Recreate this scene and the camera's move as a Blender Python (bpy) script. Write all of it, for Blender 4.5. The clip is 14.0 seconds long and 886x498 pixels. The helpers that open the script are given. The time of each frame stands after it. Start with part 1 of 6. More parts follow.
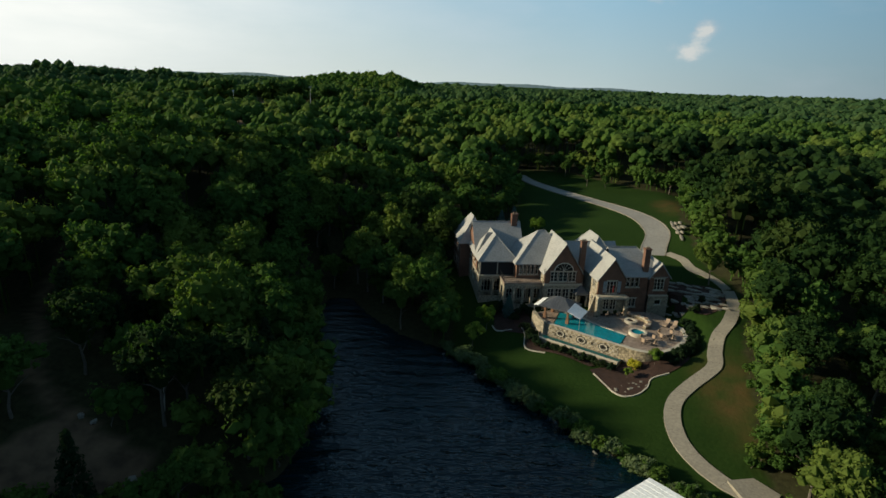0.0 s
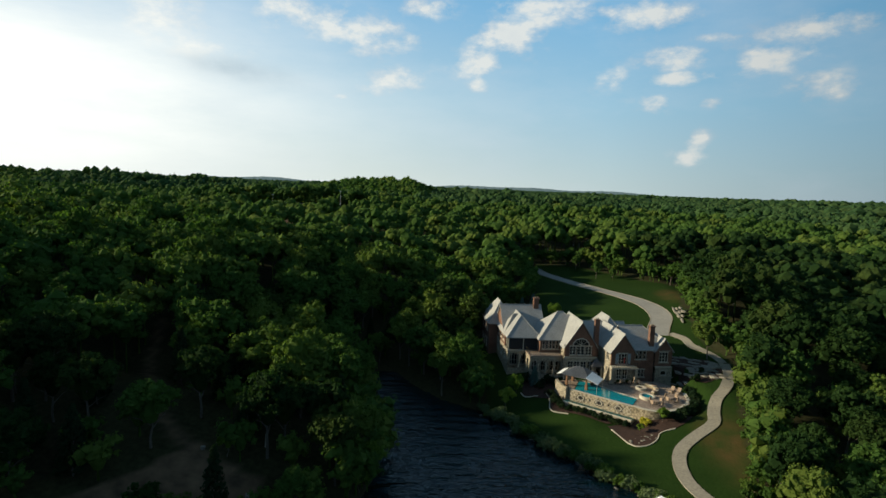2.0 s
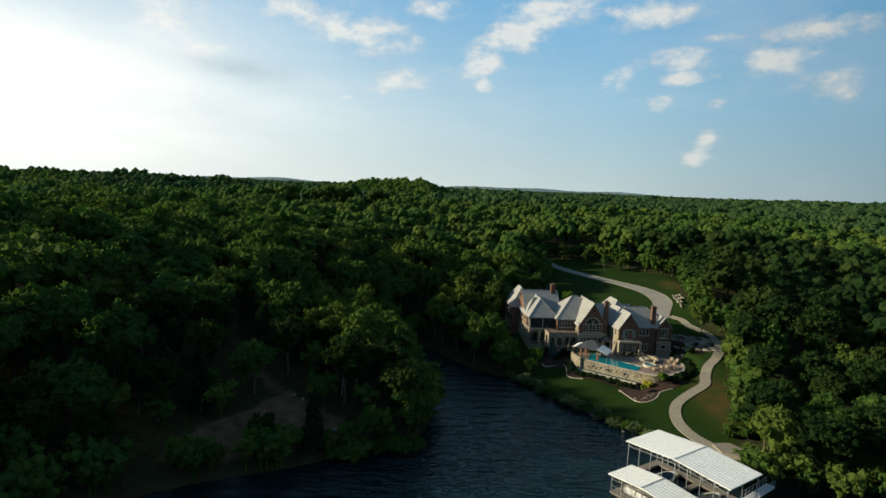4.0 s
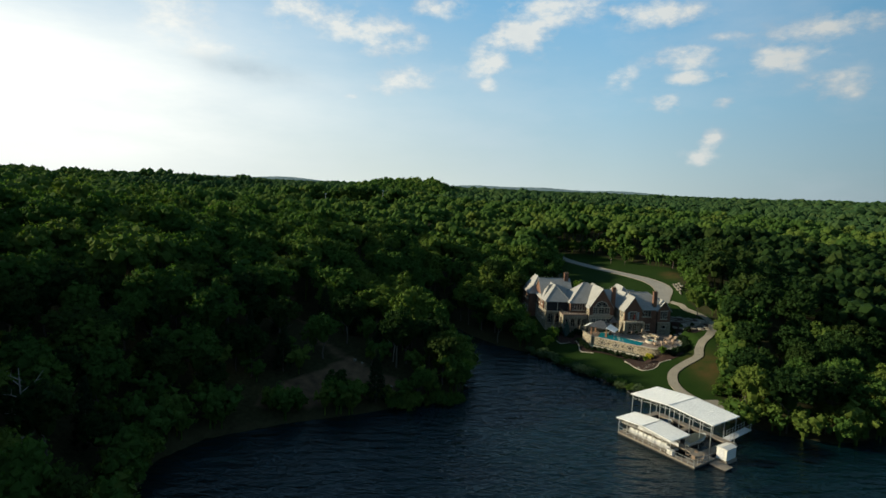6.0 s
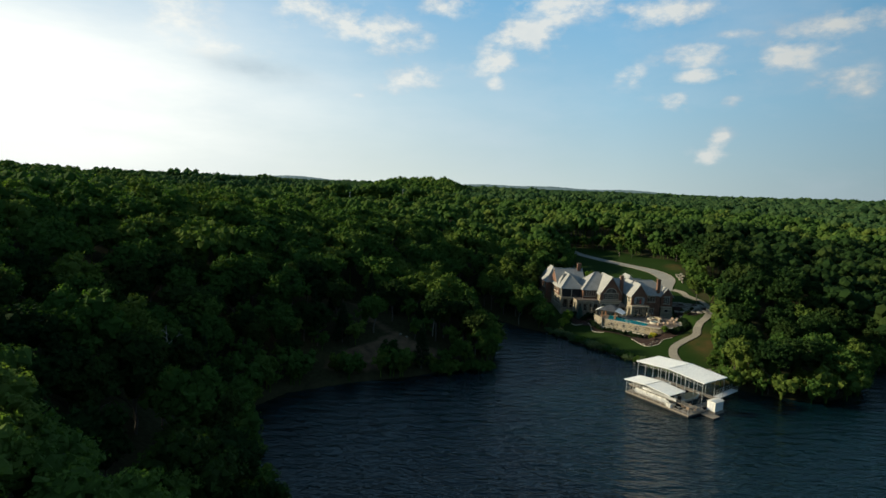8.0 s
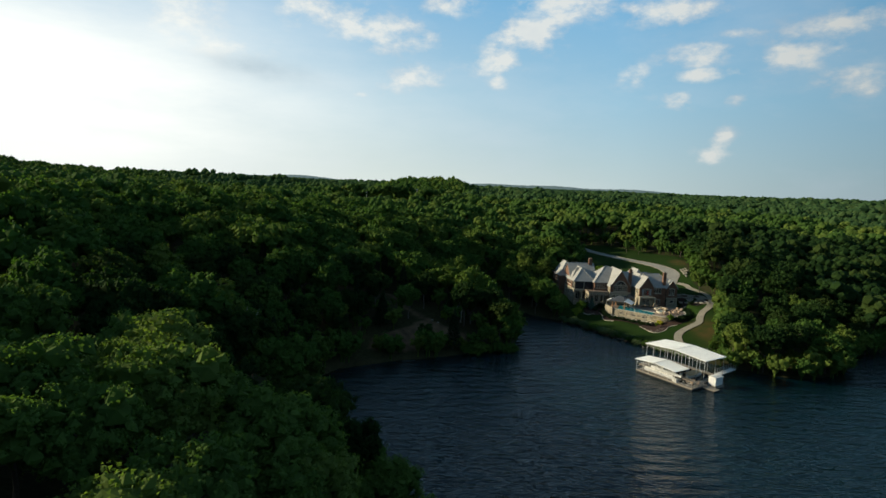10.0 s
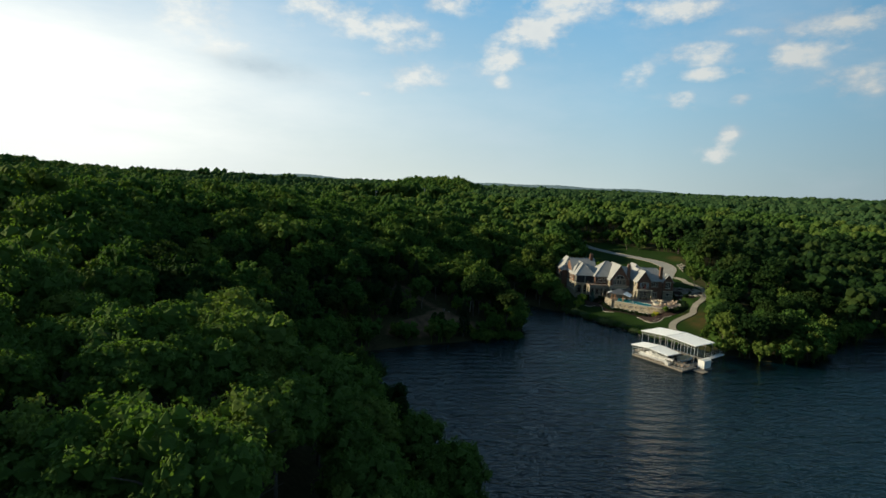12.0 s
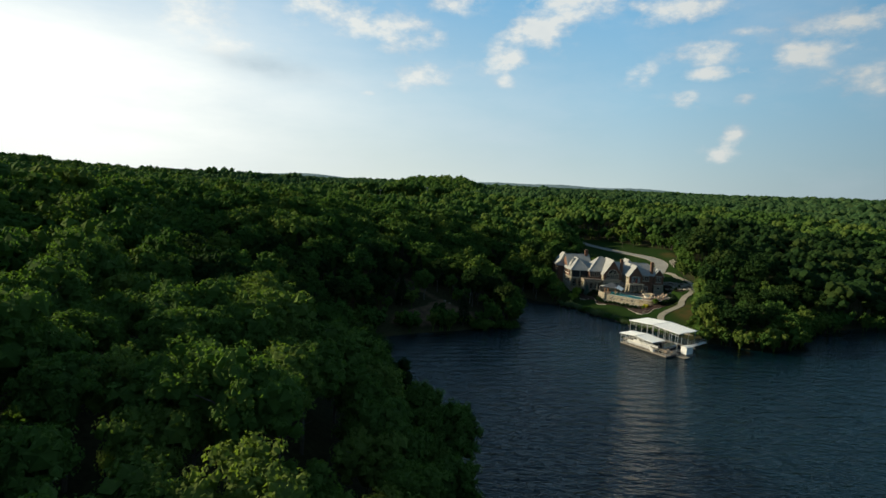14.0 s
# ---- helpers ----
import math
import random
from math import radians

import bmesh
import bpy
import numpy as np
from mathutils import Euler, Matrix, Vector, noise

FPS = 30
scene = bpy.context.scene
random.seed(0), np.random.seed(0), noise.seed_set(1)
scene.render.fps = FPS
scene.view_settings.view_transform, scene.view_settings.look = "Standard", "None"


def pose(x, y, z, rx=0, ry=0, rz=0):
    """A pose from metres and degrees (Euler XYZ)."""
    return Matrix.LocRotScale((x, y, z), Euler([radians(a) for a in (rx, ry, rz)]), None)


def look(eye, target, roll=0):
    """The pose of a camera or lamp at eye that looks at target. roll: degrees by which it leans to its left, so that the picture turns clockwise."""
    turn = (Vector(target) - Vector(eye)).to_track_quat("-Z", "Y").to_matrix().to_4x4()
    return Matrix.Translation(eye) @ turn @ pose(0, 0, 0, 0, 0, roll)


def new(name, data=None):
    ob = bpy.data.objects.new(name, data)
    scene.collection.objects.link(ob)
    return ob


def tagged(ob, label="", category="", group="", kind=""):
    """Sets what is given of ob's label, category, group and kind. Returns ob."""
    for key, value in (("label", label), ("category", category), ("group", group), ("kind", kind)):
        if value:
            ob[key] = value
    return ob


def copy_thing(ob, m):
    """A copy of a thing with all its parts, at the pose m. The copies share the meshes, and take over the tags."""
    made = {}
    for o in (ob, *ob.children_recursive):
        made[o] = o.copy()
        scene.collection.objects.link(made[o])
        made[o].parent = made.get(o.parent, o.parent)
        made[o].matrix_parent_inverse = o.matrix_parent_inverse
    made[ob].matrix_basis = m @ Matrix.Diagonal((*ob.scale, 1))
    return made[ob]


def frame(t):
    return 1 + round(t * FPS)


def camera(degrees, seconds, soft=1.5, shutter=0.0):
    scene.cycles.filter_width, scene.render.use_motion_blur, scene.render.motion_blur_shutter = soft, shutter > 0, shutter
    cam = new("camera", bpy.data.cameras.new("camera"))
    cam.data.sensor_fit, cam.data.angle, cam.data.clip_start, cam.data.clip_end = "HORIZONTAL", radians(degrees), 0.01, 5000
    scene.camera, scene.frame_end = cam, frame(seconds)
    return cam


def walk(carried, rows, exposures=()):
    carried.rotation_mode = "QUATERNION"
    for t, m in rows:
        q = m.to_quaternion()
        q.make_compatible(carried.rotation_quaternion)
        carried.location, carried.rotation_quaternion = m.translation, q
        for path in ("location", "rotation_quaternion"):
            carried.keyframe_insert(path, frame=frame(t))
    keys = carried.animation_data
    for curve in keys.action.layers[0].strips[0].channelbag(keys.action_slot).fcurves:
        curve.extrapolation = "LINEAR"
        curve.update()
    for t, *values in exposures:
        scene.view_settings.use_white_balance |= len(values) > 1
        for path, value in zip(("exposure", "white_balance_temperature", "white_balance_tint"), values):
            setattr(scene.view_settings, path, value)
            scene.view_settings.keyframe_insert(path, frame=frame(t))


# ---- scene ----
cam = camera(76.0, 14.0, soft=1.55)
METRES, EYE, TILT, LEAN, TURN = 118.0, 40.0, -16.3, -2.2, 0.0
ROWS = [
    (0.0, 0.0, 0.0, 0.0, 0.0, 0.0, -0.0),
    (0.5, -0.0122, -0.0375, -0.0111, 0.05, 7.44, -0.05),
    (1.0, -0.0238, -0.0749, -0.0183, 0.31, 9.78, -0.14),
    (1.5, -0.036, -0.1133, -0.028, 0.52, 10.0, -0.21),
    (2.0, -0.0474, -0.1528, -0.0387, 0.63, 10.02, -0.24),
    (2.5, -0.06, -0.1917, -0.0502, 0.7, 10.07, -0.3),
    (3.0, -0.0724, -0.2308, -0.0608, 0.8, 10.05, -0.32),
    (3.5, -0.0845, -0.2698, -0.0724, 0.95, 10.07, -0.35),
    (4.0, -0.0971, -0.3087, -0.0836, 1.13, 10.07, -0.41),
    (6.5, -0.1567, -0.5056, -0.1391, 1.76, 9.97, -0.61),
    (7.0, -0.1678, -0.5453, -0.1507, 1.99, 9.95, -0.68),
    (7.5, -0.1797, -0.5853, -0.1614, 2.13, 9.91, -0.7),
    (8.0, -0.1919, -0.6253, -0.1725, 2.24, 9.87, -0.73),
    (10.5, -0.2496, -0.7712, -0.2112, 2.49, 9.78, -0.87),
    (11.0, -0.2537, -0.7947, -0.2179, 2.52, 9.76, -0.88),
    (11.5, -0.2553, -0.8189, -0.2248, 2.64, 9.73, -0.92),
    (12.0, -0.2543, -0.842, -0.2317, 2.81, 9.71, -1.01),
    (12.5, -0.2518, -0.8648, -0.2388, 2.93, 9.68, -1.04),
    (13.0, -0.2481, -0.8869, -0.246, 2.98, 9.66, -1.09),
    (13.5, -0.2453, -0.9082, -0.2525, 3.05, 9.64, -1.13),
    (14.0, -0.2449, -0.925, -0.2572, 3.11, 9.64, -1.17),
]
walk(cam, [(t, pose(0, 0, EYE, TILT, LEAN, TURN) @ pose(METRES * x, METRES * y, METRES * z, 90 + pitch, roll, yaw)) for t, x, y, z, yaw, pitch, roll in ROWS],
     [(0.0, -0.14, 6400, 7), (1.2, 0.0, 6400, 7), (14.0, 0.0, 6400, 7)])

# ---- sky and sun ----
SUN_AZ, SUN_EL = -86.0, 18.6          # degrees right of +y, and over the horizon
world = bpy.data.worlds.new("sky")
scene.world = world
world.use_nodes = True
wt = world.node_tree
wt.nodes.clear()


def sky_math(op, a, b=None, c=None, clamp=False):
    n = wt.nodes.new("ShaderNodeMath")
    n.operation, n.use_clamp = op, clamp
    for i, v in enumerate((a, b, c)):
        if v is None:
            continue
        if isinstance(v, (int, float)):
            n.inputs[i].default_value = v
        else:
            wt.links.new(v, n.inputs[i])
    return n.outputs[0]


def sky_dot(a, vec):
    n = wt.nodes.new("ShaderNodeVectorMath")
    n.operation = "DOT_PRODUCT"
    wt.links.new(a, n.inputs[0])
    n.inputs[1].default_value = vec
    return n.outputs["Value"]


def sky_mix(fac, a, b, mode="MIX"):
    n = wt.nodes.new("ShaderNodeMix")
    n.data_type, n.blend_type = "RGBA", mode
    for socket, v in ((n.inputs[0], fac), (n.inputs[6], a), (n.inputs[7], b)):
        if isinstance(v, (int, float)):
            socket.default_value = v
        elif isinstance(v, tuple):
            socket.default_value = (*v, 1)
        else:
            wt.links.new(v, socket)
    return n.outputs[2]


def heading(az, el):
    a, e = radians(az), radians(el)
    return (math.sin(a) * math.cos(e), math.cos(a) * math.cos(e), math.sin(e))


tc = wt.nodes.new("ShaderNodeTexCoord")
way = tc.outputs["Generated"]
sky = wt.nodes.new("ShaderNodeTexSky")
sky.sky_type, sky.sun_disc = "NISHITA", False
sky.sun_elevation, sky.sun_rotation = radians(SUN_EL), radians(SUN_AZ)
sky.altitude, sky.air_density, sky.dust_density, sky.ozone_density = 250, 1.0, 1.2, 1.5
sep = wt.nodes.new("ShaderNodeSeparateXYZ")
wt.links.new(way, sep.inputs[0])
azimuth = sky_math("ARCTAN2", sep.outputs[0], sep.outputs[1])
flat = sky_math("SQRT", sky_math("ADD", sky_math("MULTIPLY", sep.outputs[0], sep.outputs[0]), sky_math("MULTIPLY", sep.outputs[1], sep.outputs[1])))
elev = sky_math("ARCTAN2", sep.outputs[2], flat)
comb = wt.nodes.new("ShaderNodeCombineXYZ")
wt.links.new(azimuth, comb.inputs[0])
wt.links.new(elev, comb.inputs[1])


def sky_noise(scale, detail, rough, stretch=(1, 1.7, 1), seed=0.0):
    m = wt.nodes.new("ShaderNodeMapping")
    m.inputs["Scale"].default_value = stretch
    m.inputs["Location"].default_value = (seed, seed * 0.7, 0)
    wt.links.new(comb.outputs[0], m.inputs[0])
    n = wt.nodes.new("ShaderNodeTexNoise")
    n.inputs["Scale"].default_value, n.inputs["Detail"].default_value, n.inputs["Roughness"].default_value = scale, detail, rough
    wt.links.new(m.outputs[0], n.inputs["Vector"])
    return n.outputs["Fac"]


# cumulus puffs: azimuth, elevation, half width, half height (degrees), lean, density
PUFFS = [
    (5.4, 14.6, 3.4, 1.9, 0.45, 1.05), (2.6, 12.0, 2.2, 1.5, 0.3, 1.0), (2.4, 10.1, 0.9, 0.8, 0.0, 0.75), (8.6, 16.6, 4.2, 1.4, 0.25, 0.95), (-5.9, 9.9, 2.8, 1.2, 0.4, 0.85),
    (-9.0, 14.2, 4.6, 1.9, -0.3, 0.85), (-14.5, 15.2, 4.2, 1.6, -0.2, 0.8), (-2.6, 16.8, 2.4, 1.0, 0.1, 0.8), (-27.0, 13.6, 3.6, 2.6, 0.1, 0.7), (-24.0, 11.5, 3.4, 1.2, 0.0, 0.6),
    (22.8, 4.5, 1.0, 1.3, 0.3, 1.0), (22.3, 3.6, 1.2, 0.9, 0.4, 1.0), (15.0, 10.7, 1.6, 1.1, 0.2, 0.6), (20.4, 12.2, 3.2, 1.0, 0.2, 0.85), (20.6, 10.4, 2.0, 0.7, 0.3, 0.8), (23.6, 10.7, 0.9, 0.5, 0.0, 0.6),
    (18.9, 8.4, 1.6, 0.9, 0.0, 0.65), (23.9, 8.3, 1.0, 0.5, 0.2, 0.7), (28.2, 11.7, 2.8, 1.2, 0.3, 0.9), (32.3, 9.4, 2.4, 1.1, -0.1, 0.85), (17.7, 15.9, 4.0, 1.3, 0.0, 0.8), (30.9, 13.8, 5.0, 1.1, 0.25, 0.75),
    (24.5, 13.8, 3.0, 0.45, 0.1, 0.6), (13.5, 16.5, 3.5, 0.7, 0.0, 0.55), (-11.0, 8.2, 0.7, 0.3, 0.0, 0.6),
]
fluff = sky_noise(20.0, 7.0, 0.60)
cover = None
for az, el, wide, high, lean, dense in PUFFS:
    dx = sky_math("MULTIPLY", sky_math("SUBTRACT", azimuth, radians(az)), 1 / radians(wide * 1.25))
    dy = sky_math("MULTIPLY", sky_math("SUBTRACT", elev, radians(el)), 1 / radians(high * 1.2))
    dy = sky_math("SUBTRACT", dy, sky_math("MULTIPLY", dx, lean))
    near = sky_math("ADD", sky_math("MULTIPLY", dx, dx), sky_math("MULTIPLY", dy, dy))
    puff = sky_math("MULTIPLY", sky_math("EXPONENT", sky_math("MULTIPLY", near, -1.1)), dense)
    cover = puff if cover is None else sky_math("MAXIMUM", cover, puff)
# scattered fair-weather cloud over the rest of the sky
wide_noise = sky_noise(5.0, 6.0, 0.6, seed=3.1)
high_part = sky_math("MULTIPLY", sky_math("SUBTRACT", elev, radians(19)), 4.0, clamp=True)
scatter = sky_math("MULTIPLY", sky_math("MULTIPLY", sky_math("SUBTRACT", wide_noise, 0.55), 5.0, clamp=True), high_part)
cover = sky_math("MAXIMUM", cover, sky_math("MULTIPLY", scatter, 0.4))
ragged = sky_math("ADD", cover, sky_math("MULTIPLY", sky_math("SUBTRACT", fluff, 0.5), 2.3))
mask = sky_math("MULTIPLY", sky_math("SUBTRACT", ragged, 0.26), 1.5, clamp=True)
mask = sky_math("MULTIPLY", mask, sky_math("MULTIPLY", cover, 2.2, clamp=True))
# thin bright veil round the hidden sun, drawn out along the horizon
vx = sky_math("MULTIPLY", sky_math("SUBTRACT", azimuth, radians(-43)), 1 / radians(28))
vy = sky_math("MULTIPLY", sky_math("SUBTRACT", elev, radians(6.5)), 1 / radians(8.5))
streaks = sky_noise(3.2, 6.0, 0.6, (1, 3.5, 1), 7.7)
veil = sky_math("EXPONENT", sky_math("MULTIPLY", sky_math("ADD", sky_math("MULTIPLY", vx, vx), sky_math("MULTIPLY", vy, vy)), -1.0))
veil = sky_math("MULTIPLY", veil, sky_math("ADD", 0.55, sky_math("MULTIPLY", streaks, 1.3)), clamp=True)
low = sky_math("EXPONENT", sky_math("MULTIPLY", sky_math("ABSOLUTE", elev), -9.0))
toward = sky_math("MULTIPLY", sky_math("ADD", sky_dot(way, heading(-55, 0)), 0.15), 0.85, clamp=True)
SKY = 0.10
ramp = wt.nodes.new("ShaderNodeValToRGB")
stops = ((0.0, (3.7, 5.2, 6.0)), (0.09, (2.9, 5.4, 7.2)), (0.19, (1.95, 4.7, 7.4)), (0.28, (2.1, 4.7, 7.1)), (0.42, (1.45, 3.0, 4.5)), (0.58, (1.35, 2.6, 4.0)), (1.0, (1.2, 2.3, 3.6)))
while len(ramp.color_ramp.elements) < len(stops):
    ramp.color_ramp.elements.new(0.5)
for e, (at, c) in zip(ramp.color_ramp.elements, stops):
    e.position, e.color = at, (*c, 1)
wt.links.new(sky_math("MULTIPLY", elev, 2 / math.pi), ramp.inputs[0])
base = sky_mix(0.86, sky_mix(1.0, sky.outputs[0], (0.85, 1.05, 1.25), "MULTIPLY"), ramp.outputs[0])
base = sky_mix(sky_math("MULTIPLY", sky_math("MULTIPLY", low, toward), 1.0), base, (7.6, 8.1, 7.4))
thin = sky_math("MULTIPLY", sky_math("SUBTRACT", sky_noise(2.4, 6.0, 0.6, (1, 2.6, 1), 1.9), 0.45), 1.3, clamp=True)
base = sky_mix(thin, base, (6.2, 7.0, 7.8))
shape = sky_noise(9.0, 4.0, 0.5, seed=5.5)
lit = sky_mix(sky_math("MULTIPLY", sky_math("SUBTRACT", sky_math("ADD", shape, sky_math("MULTIPLY", mask, 0.45)), 0.38), 1.9, clamp=True), (4.6, 5.4, 6.3), (7.9, 7.9, 7.6))
base = sky_mix(sky_math("MULTIPLY", mask, 0.9), base, lit)
base = sky_mix(veil, base, (10.8, 10.8, 10.3))
gx2 = sky_math("MULTIPLY", sky_math("SUBTRACT", azimuth, radians(-20.5)), 1 / radians(4.2))
gy2 = sky_math("ADD", sky_math("MULTIPLY", sky_math("SUBTRACT", elev, radians(9.9)), 1 / radians(0.9)), sky_math("MULTIPLY", gx2, 0.45))
grey = sky_math("EXPONENT", sky_math("MULTIPLY", sky_math("ADD", sky_math("MULTIPLY", gx2, gx2), sky_math("MULTIPLY", gy2, gy2)), -1.0))
base = sky_mix(sky_math("MULTIPLY", grey, sky_math("MULTIPLY", fluff, 1.2, clamp=True)), base, (4.6, 5.6, 6.3))
# the sky dims away from the sun
side = sky_math("MAXIMUM", sky_math("MINIMUM", sky_math("ADD", sky_math("MULTIPLY", sky_dot(way, heading(-30, 0)), 0.85), 0.40), 1.0), 0.6)
base = sky_mix(1.0, base, side, "MULTIPLY")
bg = wt.nodes.new("ShaderNodeBackground")
bg.inputs["Strength"].default_value = SKY
wt.links.new(base, bg.inputs["Color"])
wout = wt.nodes.new("ShaderNodeOutputWorld")
wt.links.new(bg.outputs[0], wout.inputs["Surface"])

sun = new("sun", bpy.data.lights.new("sun", "SUN"))
sun.data.energy, sun.data.angle, sun.data.color = 6.8, radians(3.0), (1.0, 0.86, 0.60)
sun.matrix_world = look((0, 0, 0), [-v for v in heading(SUN_AZ, SUN_EL)])

# ---- materials ----


def material(name, colour, rough=0.8, metal=0.0, vary=0.25, scale=1.0, fine=12.0, bump=0.2, bump_scale=8.0, dist=0.02, tint=None, spec=0.3):
    """A surface with colour that varies at two scales, and fine relief. Scales are in 1/metres."""
    m = bpy.data.materials.new(name)
    m.use_nodes = True
    t = m.node_tree
    b = t.nodes["Principled BSDF"]
    b.inputs["Roughness"].default_value, b.inputs["Metallic"].default_value = rough, metal
    b.inputs["Specular IOR Level"].default_value = spec
    co = t.nodes.new("ShaderNodeTexCoord")

    def noise_at(s, detail=4.0):
        n = t.nodes.new("ShaderNodeTexNoise")
        n.inputs["Scale"].default_value, n.inputs["Detail"].default_value = s, detail
        t.links.new(co.outputs["Object"], n.inputs["Vector"])
        return n.outputs["Fac"]

    def mixed(fac, a, b2, mode="MIX"):
        n = t.nodes.new("ShaderNodeMix")
        n.data_type, n.blend_type = "RGBA", mode
        for socket, v in ((n.inputs[0], fac), (n.inputs[6], a), (n.inputs[7], b2)):
            if isinstance(v, (int, float)):
                socket.default_value = v
            elif isinstance(v, tuple):
                socket.default_value = (*v[:3], 1)
            else:
                t.links.new(v, socket)
        return n.outputs[2]

    dark = tuple(c * (1 - vary) for c in colour)
    bright = tuple(min(1, c * (1 + vary)) for c in (tint or colour))

    def steep(v, k=2.2):
        n = t.nodes.new("ShaderNodeMath")
        n.operation, n.use_clamp = "MULTIPLY_ADD", True
        t.links.new(v, n.inputs[0])
        n.inputs[1].default_value, n.inputs[2].default_value = k, 0.5 - k / 2
        return n.outputs[0]

    big = mixed(steep(noise_at(scale)), dark, bright)
    col = mixed(0.45, big, mixed(steep(noise_at(fine, 6)), tuple(c * 0.6 for c in dark), tuple(min(1, c * 1.25) for c in bright)))
    t.links.new(col, b.inputs["Base Color"])
    if bump:
        bn = t.nodes.new("ShaderNodeBump")
        bn.inputs["Strength"].default_value, bn.inputs["Distance"].default_value = bump, dist
        t.links.new(noise_at(bump_scale, 8), bn.inputs["Height"])
        t.links.new(bn.outputs[0], b.inputs["Normal"])
    return m, t, b, col, mixed, noise_at, steep


def plain(*a, **k):
    return material(*a, **k)[0]


def leaf_material(name, dark, bright, sun_tint):
    """Foliage: colour by tree and by leaf spray, with light passing through."""
    m, t, b, col, mixed, noise_at, steep = material(name, dark, rough=0.85, vary=0.25, scale=0.35, fine=2.5, bump=0, spec=0.06)
    info = t.nodes.new("ShaderNodeObjectInfo")
    att = t.nodes.new("ShaderNodeAttribute")
    att.attribute_name = "tint"
    geo = t.nodes.new("ShaderNodeNewGeometry")
    add = t.nodes.new("ShaderNodeMath")
    add.operation = "ADD"
    t.links.new(info.outputs["Random"], add.inputs[0])
    t.links.new(att.outputs["Fac"], add.inputs[1])
    fract = t.nodes.new("ShaderNodeMath")
    fract.operation = "FRACT"
    t.links.new(add.outputs[0], fract.inputs[0])
    ramp = t.nodes.new("ShaderNodeValToRGB")
    el = ramp.color_ramp.elements
    el[0].color, el[1].color = (*dark, 1), (*bright, 1)
    mid = el.new(0.55)
    mid.color = (*[(a + c) / 2 for a, c in zip(dark, bright)], 1)
    last = el.new(0.93)
    last.color = (*sun_tint, 1)
    t.links.new(fract.outputs[0], ramp.inputs[0])
    leafy = mixed(0.3, ramp.outputs[0], col)
    final = mixed(geo.outputs["Random Per Island"], mixed(1.0, leafy, (0.80, 0.82, 0.8), "MULTIPLY"), mixed(1.0, leafy, (1.2, 1.18, 1.1), "MULTIPLY"))
    t.links.new(final, b.inputs["Base Color"])
    tr = t.nodes.new("ShaderNodeBsdfTranslucent")
    t.links.new(mixed(1.0, final, (1.2, 1.35, 0.5), "MULTIPLY"), tr.inputs[0])
    ms = t.nodes.new("ShaderNodeMixShader")
    ms.inputs[0].default_value = 0.42
    t.links.new(b.outputs[0], ms.inputs[1])
    t.links.new(tr.outputs[0], ms.inputs[2])
    t.links.new(ms.outputs[0], t.nodes["Material Output"].inputs[0])
    return m


LEAF = leaf_material("oak_leaves", (0.052, 0.104, 0.025), (0.090, 0.156, 0.033), (0.138, 0.176, 0.038))
# oak leaves darkened in the colour, standing in for shade on some woods
SHADED = leaf_material("shaded_oak_leaves", (0.018, 0.042, 0.013), (0.033, 0.066, 0.018), (0.054, 0.080, 0.021))
# brighter copy of the oak leaves, with sunlight put into the colour
SUNLIT = leaf_material("sunlit_oak_leaves", (0.076, 0.130, 0.034), (0.124, 0.194, 0.048), (0.172, 0.212, 0.056))
# leaf colour of the far woods, with aerial haze mixed into it
HAZED = leaf_material("hazed_oak_leaves", (0.042, 0.088, 0.035), (0.064, 0.118, 0.043), (0.084, 0.130, 0.045))
SUNNY = leaf_material("light_oak_leaves", (0.060, 0.080, 0.016), (0.085, 0.105, 0.022), (0.10, 0.115, 0.024))
CEDAR = leaf_material("cedar_leaves", (0.016, 0.034, 0.017), (0.028, 0.048, 0.022), (0.04, 0.055, 0.024))
SPRUCE = leaf_material("blue_spruce_needles", (0.06, 0.11, 0.12), (0.09, 0.15, 0.16), (0.10, 0.16, 0.17))
LIME = leaf_material("light_shrub_leaves", (0.10, 0.17, 0.03), (0.16, 0.24, 0.04), (0.2, 0.26, 0.05))
PALE = leaf_material("grey_green_shrub_leaves", (0.075, 0.115, 0.055), (0.125, 0.175, 0.085), (0.16, 0.20, 0.11))
GOLD = leaf_material("yellow_shrub_leaves", (0.32, 0.30, 0.03), (0.42, 0.38, 0.04), (0.45, 0.40, 0.05))
BARK = plain("bark", (0.10, 0.085, 0.07), 0.95, vary=0.35, scale=2, fine=14, bump=0.6, bump_scale=18, dist=0.03)
DEADWOOD = plain("dead_wood", (0.30, 0.27, 0.24), 0.9, vary=0.3, scale=2, fine=12, bump=0.4)
BRICK = plain("red_brick", (0.125, 0.062, 0.044), 0.9, vary=0.28, scale=0.7, fine=7.0, bump=0.3, bump_scale=14, tint=(0.155, 0.085, 0.058))
STONE = plain("tan_stone", (0.315, 0.276, 0.21), 0.9, vary=0.22, scale=0.8, fine=3.2, bump=0.4, bump_scale=4, dist=0.04, tint=(0.34, 0.293, 0.22))
RUBBLE = plain("field_stone", (0.26, 0.215, 0.15), 0.9, vary=0.45, scale=1.6, fine=3.5, bump=0.7, bump_scale=3.5, dist=0.06, tint=(0.30, 0.25, 0.17))
ROCK = plain("limestone_boulder", (0.203, 0.188, 0.158), 0.92, vary=0.35, scale=1.0, fine=6, bump=0.6, bump_scale=4, dist=0.06)
TRIM = plain("cast_stone_trim", (0.396, 0.353, 0.281), 0.8, vary=0.12, scale=1.5, fine=9, bump=0.15)
